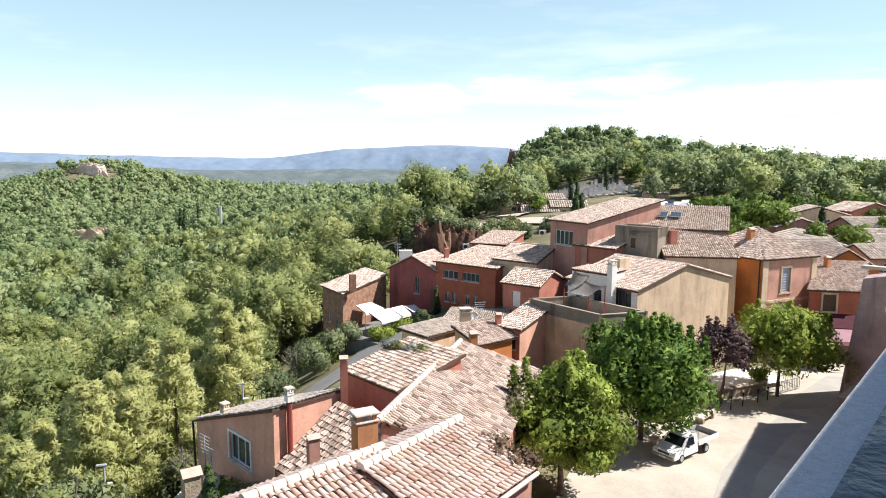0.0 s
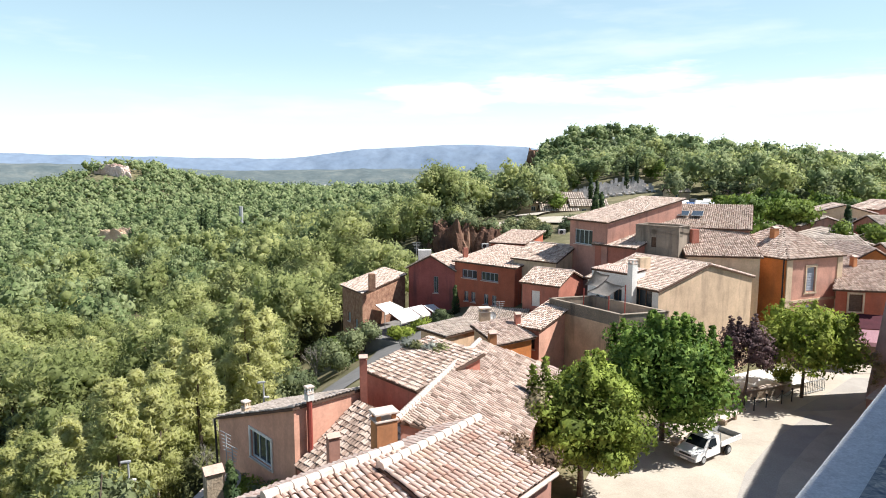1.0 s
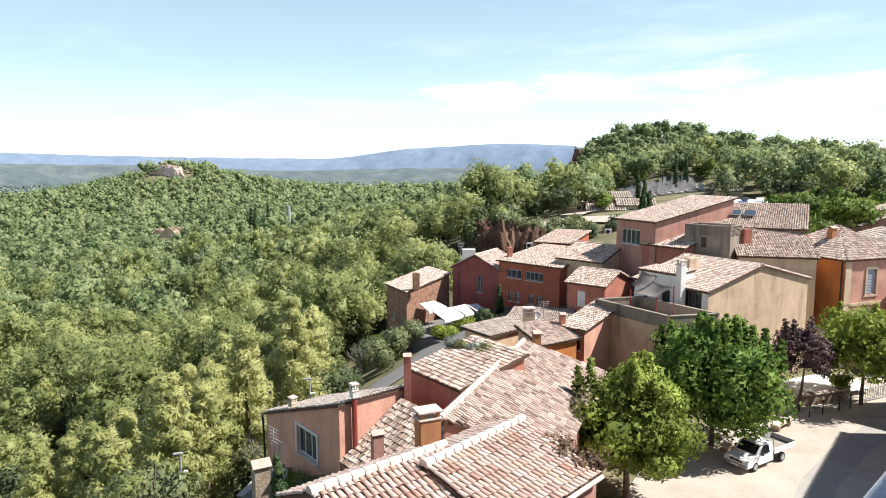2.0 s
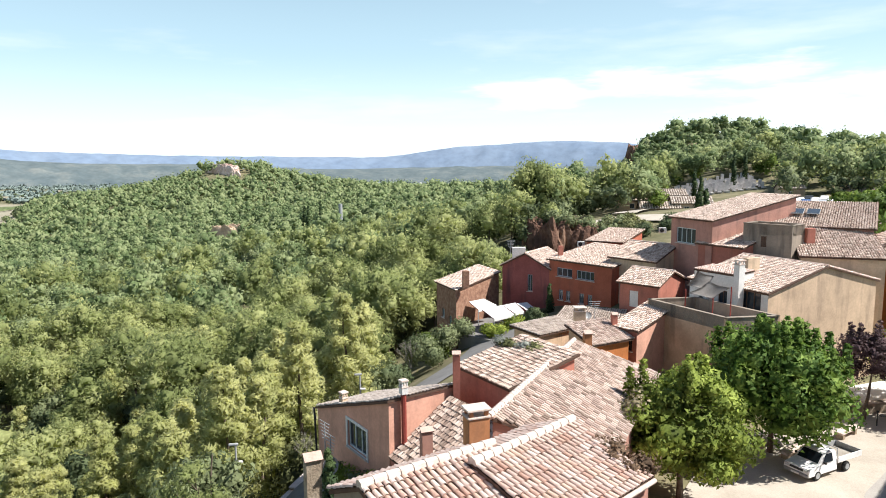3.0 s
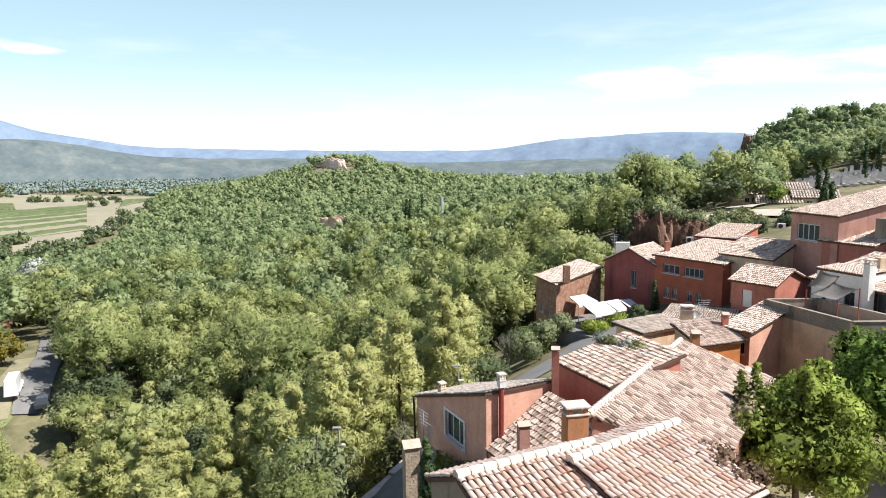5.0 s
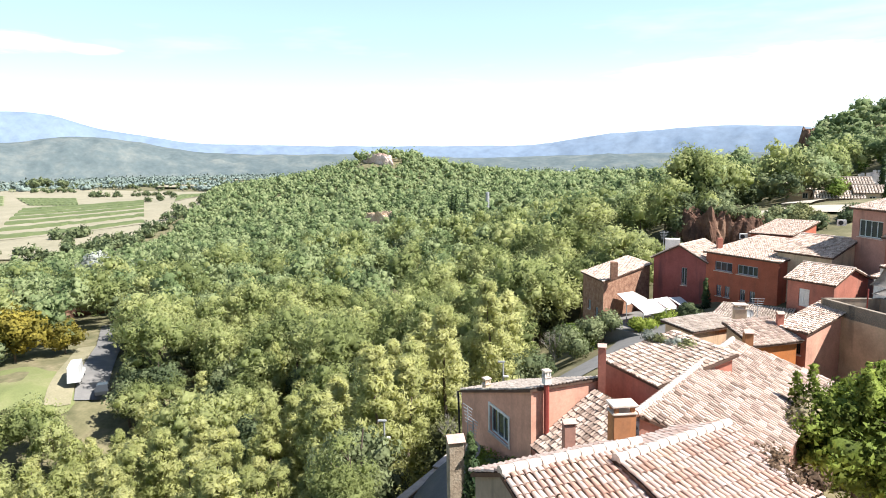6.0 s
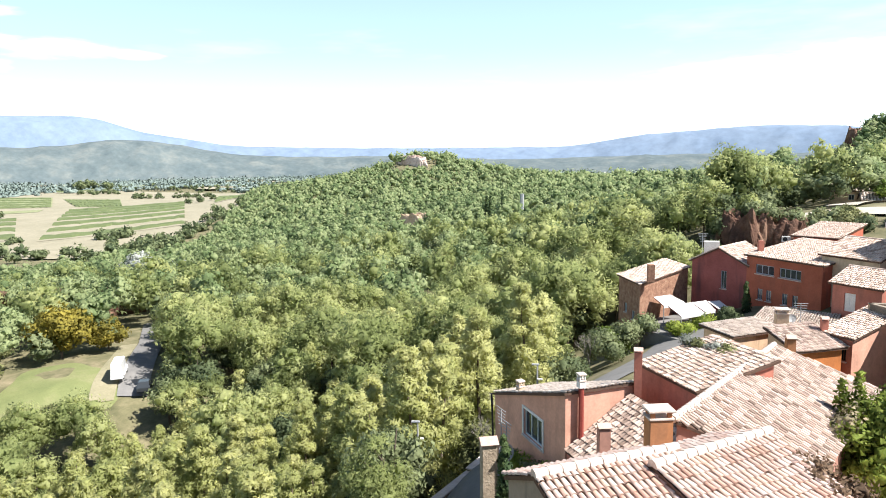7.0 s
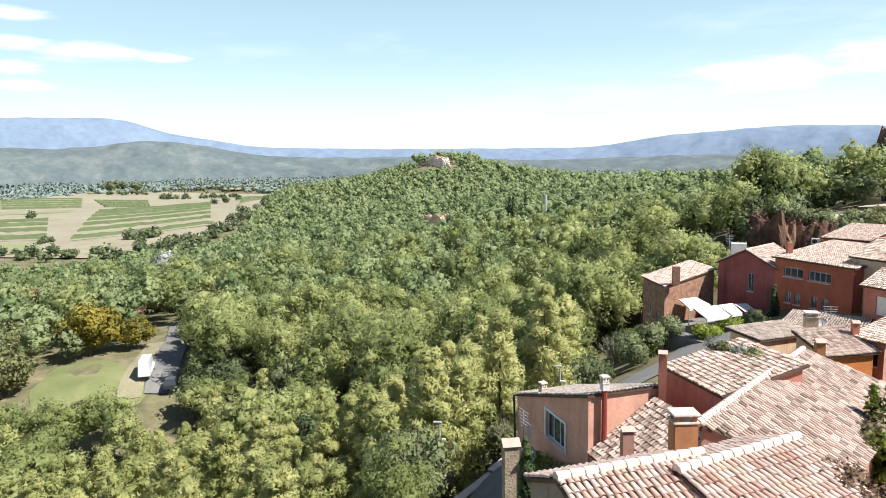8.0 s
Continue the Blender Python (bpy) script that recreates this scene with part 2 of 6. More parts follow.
LIME2 = foliage("fresh_green_leaves", (0.08, 0.13, 0.03), (0.14, 0.21, 0.04), (0.22, 0.29, 0.06), 0.5, 0.4)
BROWNLEAF = foliage("dry_brown_leaves", (0.08, 0.05, 0.03), (0.14, 0.09, 0.055), (0.2, 0.13, 0.08), 0.8, 0.2)
DRYLEAF = foliage("pale_dry_leaves", (0.22, 0.19, 0.10), (0.33, 0.29, 0.17), (0.45, 0.38, 0.24), 0.8, 0.3)
CANOPY = foliage("umbrella_pine_needles", (0.055, 0.10, 0.02), (0.11, 0.18, 0.03), (0.19, 0.26, 0.05), 0.2, 0.35)
# pale blue-green base colour carries the haze over the far woods
HAZEWOOD = mottled("haze_tinted_far_woods", [(0.17, 0.22, 0.20), (0.23, 0.28, 0.25)], 0.01, 1.0, 0.05)
PATCH = mottled("repaired_paving", [(0.36, 0.33, 0.30), (0.43, 0.40, 0.36)], 0.6, 0.9, 14.0, 0.2)
DUST = mottled("dusty_verge", [(0.22, 0.205, 0.12), (0.32, 0.285, 0.19)], 0.3, 0.95, 4.0)
MEADOW = mottled("mown_meadow", [(0.15, 0.175, 0.07), (0.20, 0.22, 0.09), (0.28, 0.26, 0.14)], 0.12, 0.95, 5.0)
FIELD = mottled("straw_field", [(0.28, 0.255, 0.175), (0.37, 0.33, 0.24)], 0.02, 0.95, 0.3)
VINE = mottled("vine_green", [(0.10, 0.13, 0.05), (0.16, 0.19, 0.08)], 0.05, 0.95, 0.6)
VINE2 = mottled("young_vineyard", [(0.22, 0.24, 0.12), (0.30, 0.31, 0.17)], 0.03, 0.95, 0.4)
CONCRETE = mottled("speckled_concrete", [(0.62, 0.62, 0.62), (0.84, 0.84, 0.84)], 40.0, 0.9, 160.0, 0.5, 0.004)
SLATE = mottled("slate_blue_metal", [(0.03, 0.05, 0.10), (0.05, 0.08, 0.14)], 3.0, 0.35)
ORANGE2 = plaster("orange_chimney_plaster", (0.55, 0.24, 0.11), 0.4)
DARKRED = mottled("dark_red_paint", [(0.26, 0.05, 0.04), (0.34, 0.08, 0.06)], 3.0, 0.6)
BLACK = mottled("black_iron", [(0.02, 0.02, 0.022), (0.05, 0.05, 0.05)], 3.0, 0.6)
ZINC = mottled("zinc_grey_metal", [(0.32, 0.33, 0.34), (0.45, 0.46, 0.46)], 3.0, 0.5)
SAIL = mottled("grey_sail_cloth", [(0.34, 0.31, 0.29), (0.42, 0.39, 0.36)], 2.0)
CANVAS = mottled("white_canvas", [(0.70, 0.69, 0.67), (0.82, 0.81, 0.79)], 1.0)
MAROON = mottled("maroon_canvas", [(0.055, 0.012, 0.02), (0.085, 0.02, 0.03)], 2.0)
VALANCE = mottled("pink_canvas", [(0.50, 0.27, 0.31), (0.60, 0.36, 0.40)], 2.0)
SAND = mottled("bare_sand", [(0.50, 0.34, 0.22), (0.66, 0.50, 0.36)], 0.2, 0.95, 1.5, 0.8, 0.2)
GREYBARK = mottled("grey_bark", [(0.22, 0.20, 0.17), (0.34, 0.31, 0.27)], 3.0)
GRAVE = mottled("grave_stone", [(0.50, 0.46, 0.44), (0.78, 0.74, 0.71)], 0.7, 0.8)
BEDWOOD = mottled("worn_truck_bed", [(0.28, 0.24, 0.20), (0.42, 0.38, 0.33)], 3.0)
BUMPER = mottled("grey_bumper", [(0.22, 0.22, 0.23), (0.30, 0.30, 0.31)], 3.0, 0.6)


def car_paint(name, col):
    m, nd, lk, b = shader(name, 0.25)
    c = ramp(nd, lk, noise_node(nd, lk, 3.0), [(0.3, scaled(col, 0.9)), (0.7, col)])
    lk.new(c, b.inputs["Base Color"])
    b.inputs["Coat Weight"].default_value = 0.4
    return m


CARWHITE, CARDARK = car_paint("white_car_paint", (0.8, 0.8, 0.79)), car_paint("dark_car_paint", (0.04, 0.045, 0.05))
CARSILVER, CARBLUE = car_paint("silver_car_paint", (0.5, 0.51, 0.53)), car_paint("blue_car_paint", (0.08, 0.14, 0.28))
LAMPGLASS = car_paint("headlight_glass", (0.55, 0.57, 0.6))


def piece_tiles(name, cols):
    """Clay tiles laid one by one: the tone goes by the piece."""
    m, nd, lk, b = shader(name, 0.9)
    info = nd.new("ShaderNodeObjectInfo")
    c = ramp(nd, lk, info.outputs["Random"], [(i / (len(cols) - 1), k) for i, k in enumerate(cols)])
    f = ramp(nd, lk, noise_node(nd, lk, 1.3, 6, 0.7), [(0.5, (0, 0, 0)), (0.75, (0.5, 0.5, 0.5))])
    c = mix(nd, lk, f, c, (0.34, 0.22, 0.16))
    fine = noise_node(nd, lk, 16.0, 4)
    c = mix(nd, lk, 0.6, c, ramp(nd, lk, fine, [(0.3, (0.65, 0.65, 0.65)), (0.7, (1, 1, 1))]), "MULTIPLY")
    lk.new(c, b.inputs["Base Color"])
    bump(nd, lk, b, fine, 0.3, 0.02)
    return m


TILE_PIECE = piece_tiles("pale_pink_tile_pieces", [(0.56, 0.40, 0.34), (0.64, 0.49, 0.42), (0.73, 0.60, 0.53), (0.52, 0.32, 0.25), (0.72, 0.55, 0.44)])


# ------------------------------------------------------------------ mesh helpers
def link_mesh(name, me, mat, parent=None, label="", smooth=False):
    if mat:
        me.materials.append(mat)
    if smooth:
        me.shade_smooth()
    ob = new(name, me)
    if parent:
        ob.parent = parent
    if label:
        ob["label"] = label
    return ob


def part(name, bm, mat, parent=None, label="", smooth=False):
    """One mesh object out of a bmesh, under a thing or a part."""
    me = bpy.data.meshes.new(name)
    bm.to_mesh(me)
    bm.free()
    return link_mesh(name, me, mat, parent, label, smooth)


def soup(name, verts, faces, mat, parent=None, label="", smooth=False):
    me = bpy.data.meshes.new(name)
    me.from_pydata([tuple(v) for v in verts], [], faces)
    return link_mesh(name, me, mat, parent, label, smooth)


def tri_mesh(name, leaf):
    """Mesh data out of an array of loose triangles (n, 6, 3): three corners and their normals."""
    n = len(leaf)
    tri = leaf[:, :3]
    me = bpy.data.meshes.new(name)
    me.vertices.add(3 * n)
    me.vertices.foreach_set("co", np.ascontiguousarray(tri, np.float32).ravel())
    me.loops.add(3 * n)
    me.loops.foreach_set("vertex_index", np.arange(3 * n, dtype=np.int32))
    me.polygons.add(n)
    me.polygons.foreach_set("loop_start", np.arange(0, 3 * n, 3, dtype=np.int32))
    me.polygons.foreach_set("use_smooth", np.ones(n, bool))
    me.update(calc_edges=True)
    soft_normal = me.attributes.new("custom_normal", "FLOAT_VECTOR", "POINT")
    soft_normal.data.foreach_set("vector", np.ascontiguousarray(leaf[:, 3:], np.float32).ravel())
    return me


def thing(name, label, category, group="", kind="", at=(0, 0, 0)):
    ob = tagged(new(name), label, category, group, kind)
    ob.location = at
    return ob


def box(bm, c, size, rz=0.0, bevel=0.0):
    r = bmesh.ops.create_cube(bm, size=1.0, matrix=Matrix.LocRotScale(c, Euler((0, 0, rz)), size))
    if bevel:
        es = list({e for v in r["verts"] for e in v.link_edges})
        bmesh.ops.bevel(bm, geom=es, offset=bevel, segments=2, affect="EDGES", clamp_overlap=True)


def rod(bm, a, b, r0, r1=None, seg=8):
    a, b = Vector(a), Vector(b)
    m = Matrix.Translation((a + b) / 2) @ (b - a).to_track_quat("Z", "Y").to_matrix().to_4x4()
    bmesh.ops.create_cone(bm, cap_ends=True, segments=seg, radius1=r0, radius2=r0 if r1 is None else r1, depth=(b - a).length, matrix=m)


# ------------------------------------------------------------------ terrain
HILLS = [  # x, y, height: the street on its spur, the wooded valley, the ridges round it
    (5, 30, 0), (12, 36, 0), (24, 46, 0), (34, 58, 0.3), (20, 15, 0), (-2, 24, 0), (0, 44, 1.0), (8, 62, 3.0), (20, 62, 5.0), (0, 0, 0),
    (-13.5, 34, -0.4), (-11, 48, -0.3), (-6, 65, 0.2), (0, 78, 2.0), (2, 100, 3.5), (12, 125, 8.3), (-18, 42, -5.5), (-22, 26, -9),
    (-18, 64, -6), (-14, 88, -6), (14, 108, 7.8), (-4, 112, 5),
]
RIDGES = [
    (-470, 647, -13.2), (-425, 672, -2.8), (-404, 694, 11.1), (-381, 716, 17.9), (-347, 727, 13.6), (-302, 740, -1.0), (-228, 731, -9.5), (-156, 698, -11.7), (-95, 673, -8.7), (-22, 335, 1.4),
    (6, 330, 8.5), (35, 329, 16.8), (44, 328, 23.5), (55, 328, 27.9), (70, 328, 29.9), (89, 321, 28.4), (113, 311, 21.8), (136, 292, 16.4), (151, 273, 13.5), (170, 252, 12.1),
    (-32, 60, -12), (-66, 43, -22), (-48, 32, -17), (-60, 56, -20), (-45, 105, -13), (-90, 58, -14), (-150, 40, -18), (-150, 130, -20), (-250, 150, -32), (-365, 218, -44),
    (-374, 361, -44), (-600, 340, -46), (-55, 240, -10), (0, 240, -4), (-150, 330, -17), (-110, 540, -14), (-30, 560, -14), (-260, 560, -17),
    (-420, 900, -30), (-160, 900, -40), (40, 190, 10), (50, 215, 15), 
    (60, 80, 4), (120, 150, 6),
]
FAR = [(0, 420, -4), (-900, 500, -47), (-2500, 900, -50), (-1500, 3000, -55), (0, 2500, -55), (800, 2500, -30), (500, 800, 0),
       (800, 200, -20), (0, -400, -10), (-500, -300, -35), (300, -200, 0), (-850, 1000, -46), (-1290, 930, -33), (-1500, 700, -47), (-1150, 1200, -48)]
_p = np.array(HILLS + RIDGES + FAR, float)
_c2 = 36.0
_k = np.sqrt(((_p[:, None, :2] - _p[None, :, :2]) ** 2).sum(-1) + _c2)
_w = np.linalg.solve(_k + 1e-6 * np.eye(len(_p)), _p[:, 2] - _p[:, 2].mean())


def ground_z(x, y):
    """Height of the open ground, from hill tops, slopes and hollows laid out in plan."""
    q = np.stack([np.asarray(x, float), np.asarray(y, float)], -1)
    r = np.sqrt(((q[..., None, :] - _p[:, :2]) ** 2).sum(-1) + _c2)
    z = r @ _w + _p[:, 2].mean()
    # the square and its street are level
    s = (q[..., 0] - 4) * 0.695 - (q[..., 1] - 30) * 0.719
    w = np.clip((s + 9) / 5, 0, 1) * np.clip((74 - q[..., 1]) / 12, 0, 1) * np.clip((56 - q[..., 0]) / 10, 0, 1)
    return z * (1 - w) - 0.05 * w


def gz(x, y):
    return float(ground_z(x, y))


def build_ground():
    rings = np.concatenate([np.linspace(0.5, 60, 60), np.geomspace(62, 4800, 130)])
    turns = np.radians(np.linspace(0, 360, 289)[:-1])
    R, A = np.meshgrid(rings, turns, indexing="ij")
    X, Y = R * np.sin(A), R * np.cos(A)
    Z = ground_z(X, Y)
    far = np.clip((R - 900) / 800, 0, 1)
    Z = Z * (1 - far) + far * np.minimum(Z, -50)
    V = np.stack([X, Y, Z], -1).reshape(-1, 3)
    n, m = R.shape
    F = [(i * m + j, (i + 1) * m + j, (i + 1) * m + (j + 1) % m, i * m + (j + 1) % m) for i in range(n - 1) for j in range(m)]
    ob = soup("ground", V, F, SOIL, smooth=True)
    tagged(ob, "dry sloping ground of the village hill and wooded valley", "ground", kind="structure")


build_ground()


# ------------------------------------------------------------------ houses
def tile_field(poly, spacing=0.24, course=0.36, jitter=0.012, seed=0):
    """Canal tiles over a planar roof polygon whose first edge is the eave: rows of arched cover tiles, each its own island."""
    rng = np.random.default_rng(seed)
    P = np.array(poly, float)
    u = P[1] - P[0]
    u /= np.linalg.norm(u)
    n = np.cross(P[1] - P[0], P[-1] - P[0])
    n /= np.linalg.norm(n)
    if n[2] < 0:
        n = -n
    v = np.cross(n, u)
    uv = np.stack([(P - P[0]) @ u, (P - P[0]) @ v], -1)
    lo, hi = uv.min(0), uv.max(0)
    cu = np.arange(lo[0] + spacing / 2, hi[0], spacing)
    cv = np.arange(lo[1] + course * 0.4, hi[1], course)
    U, W = np.meshgrid(cu, cv, indexing="ij")
    U, W = U.ravel(), W.ravel()
    inside = np.zeros(len(U), bool)
    for (x0, y0), (x1, y1) in zip(uv, np.roll(uv, -1, 0)):
        cross = (y0 > W) != (y1 > W)
        with np.errstate(divide="ignore", invalid="ignore"):
            inside ^= cross & (U < (x1 - x0) * (W - y0) / (y1 - y0) + x0)
    U, W = U[inside], W[inside]
    k = len(U)
    U = U + rng.normal(0, jitter, k)
    W = W + rng.normal(0, jitter * 1.5, k)
    twist = rng.normal(0, 0.03, k)
    lift = rng.uniform(0, 0.018, k)
    prof = np.array([(-0.5, 0.0), (-0.36, 0.34), (0.0, 0.5), (0.36, 0.34), (0.5, 0.0)])
    verts = []
    for end, wid, up in ((-0.55, 0.90, 0.035), (0.55, 0.70, 0.0)):
        for a, h in prof:
            uu = U + (a * wid) * spacing - twist * end * course
            vv = W + end * course
            hh = h * wid * spacing * 0.95 + up + lift + 0.015
            verts.append(P[0] + uu[:, None] * u + vv[:, None] * v + hh[:, None] * n)
    V = np.stack(verts, 1).reshape(-1, 3)
    F = []
    for i in range(k):
        b = 10 * i
        F += [(b + j, b + j + 1, b + 6 + j, b + 5 + j) for j in range(4)]
        F.append((b + 4, b + 3, b + 2, b + 1, b))
    return V, F


def slab(bm, poly, t=0.12):
    """A closed plate under a roof polygon."""
    P = [Vector(p) for p in poly]
    top = [bm.verts.new(p) for p in P]
    bot = [bm.verts.new(p - Vector((0, 0, t))) for p in P]
    bm.faces.new(top)
    bm.faces.new(bot[::-1])
    for i in range(len(P)):
        j = (i + 1) % len(P)
        bm.faces.new((top[j], top[i], bot[i], bot[j]))


def wall_face(bm, P0, P1, z0, za, zb, holes, reveal=0.18, peak=None):
    """A wall from P0 to P1 with tops za, zb (and a peak: share, height); holes (u, z, w, h) go through it."""
    P0, P1 = Vector((*P0[:2], 0)), Vector((*P1[:2], 0))
    L = (P1 - P0).length
    u = (P1 - P0) / L
    nrm = Vector((u.y, -u.x, 0))
    tops = [(0.0, za)] + ([(L * peak[0], peak[1])] if peak else []) + [(L, zb)]
    us = sorted({q[0] for q in tops} | {h[0] for h in holes} | {h[0] + h[2] for h in holes})

    def at(a, z, d=0.0):
        return bm.verts.new(P0 + u * a + Vector((0, 0, z)) - nrm * d)

    def top(a):
        return float(np.interp(a, [q[0] for q in tops], [q[1] for q in tops]))

    for a0, a1 in zip(us, us[1:]):
        if a1 - a0 < 1e-5:
            continue
        z = z0
        for hz0, hz1 in sorted((h[1], h[1] + h[3]) for h in holes if h[0] < (a0 + a1) / 2 < h[0] + h[2]):
            if hz0 - z > 1e-4:
                bm.faces.new((at(a0, z), at(a1, z), at(a1, hz0), at(a0, hz0)))
            z = hz1
        bm.faces.new((at(a0, z), at(a1, z), at(a1, top(a1)), at(a0, top(a0))))
    for a, z, w, h in [x[:4] for x in holes]:
        c = [(a, z), (a + w, z), (a + w, z + h), (a, z + h)]
        for (a0, b0), (a1, b1) in zip(c, c[1:] + c[:1]):
            bm.faces.new((at(a0, b0), at(a0, b0, reveal), at(a1, b1, reveal), at(a1, b1)))


def window(parent, P0, P1, hole, kind="window", frame_mat=None):
    """Frame, bars and panes set back in an opening of the wall P0-P1."""
    a, z, w, h = hole[:4]
    A, B = Vector((*P0[:2], 0)), Vector((*P1[:2], 0))
    u = (B - A).normalized()
    nrm = Vector((u.y, -u.x, 0))
    rz = math.atan2(u.y, u.x)
    mid = A + u * (a + w / 2) - nrm * 0.12
    fm = frame_mat or FRAME
    win = None
    if kind == "door":
        bm = bmesh.new()
        box(bm, mid + Vector((0, 0, z + h / 2)), (w, 0.06, h), rz)
        for s in (-0.25, 0.25):
            box(bm, mid + u * (s * w) + nrm * 0.035 + Vector((0, 0, z + h * 0.55)), (w * 0.36, 0.03, h * 0.75), rz)
        return part("door", bm, fm, parent)
    if kind == "shutter":
        bm = bmesh.new()
        box(bm, mid + Vector((0, 0, z + h / 2)), (w, 0.05, h), rz)
        leaf = part("shutter", bm, fm, parent)
        for i in range(9):
            bm = bmesh.new()
            box(bm, mid + nrm * 0.04 + Vector((0, 0, z + h * (i + 0.5) / 9)), (w * 0.86, 0.03, h / 22), rz)
            part("slat", bm, fm, leaf)
        return leaf
    bm = bmesh.new()
    t = min(0.08, w * 0.09)
    M = Matrix.Translation(mid) @ Matrix.Rotation(rz, 4, "Z")
    loops = []
    for y, k in ((-0.035, 0.0), (-0.035, t), (0.035, t), (0.035, 0.0)):
        loops.append([bm.verts.new(M @ Vector((sx * (w / 2 - k), y, z + (h - k if up else k)))) for sx, up in ((-1, 0), (1, 0), (1, 1), (-1, 1))])
    for p, q in zip(loops, loops[1:] + loops[:1]):
        for i in range(4):
            j = (i + 1) % 4
            bm.faces.new((p[i], p[j], q[j], q[i]))
    bmesh.ops.recalc_face_normals(bm, faces=bm.faces[:])
    win = part("window", bm, fm, parent)
    if kind == "framed":
        for c, sz in (((0, z - 0.07), (w + 0.32, 0.14)), ((0, z + h + 0.07), (w + 0.32, 0.14)), ((-w / 2 - 0.08, z + h / 2), (0.16, h)), ((w / 2 + 0.08, z + h / 2), (0.16, h))):
            bm = bmesh.new()
            box(bm, mid + nrm * 0.15 + u * c[0] + Vector((0, 0, c[1])), (sz[0], 0.06, sz[1]), rz, 0.008)
            part("surround", bm, WHITE, win)
    bars = max(1, round(w / 0.62) - 1)
    for i in range(bars):
        bm = bmesh.new()
        box(bm, mid + u * ((i + 1) / (bars + 1) - 0.5) * w + Vector((0, 0, z + h / 2)), (t * 0.8, 0.06, h - 2 * t), rz)
        part("glazing_bar", bm, fm, win)
    step = w / (bars + 1)
    for i in range(bars + 1):
        bm = bmesh.new()
        box(bm, mid - nrm * 0.02 + u * (-w / 2 + step * (i + 0.5)) + Vector((0, 0, z + h / 2)), (step - t * 0.5, 0.012, h - t), rz)
        part("pane", bm, GLASS, win)
    bm = bmesh.new()
    box(bm, mid + nrm * 0.16 + Vector((0, 0, z - 0.05)), (w + 0.16, 0.2, 0.07), rz)
    part("sill", bm, MORTAR, win)
    return win


SEED = [0]
PIECES = []


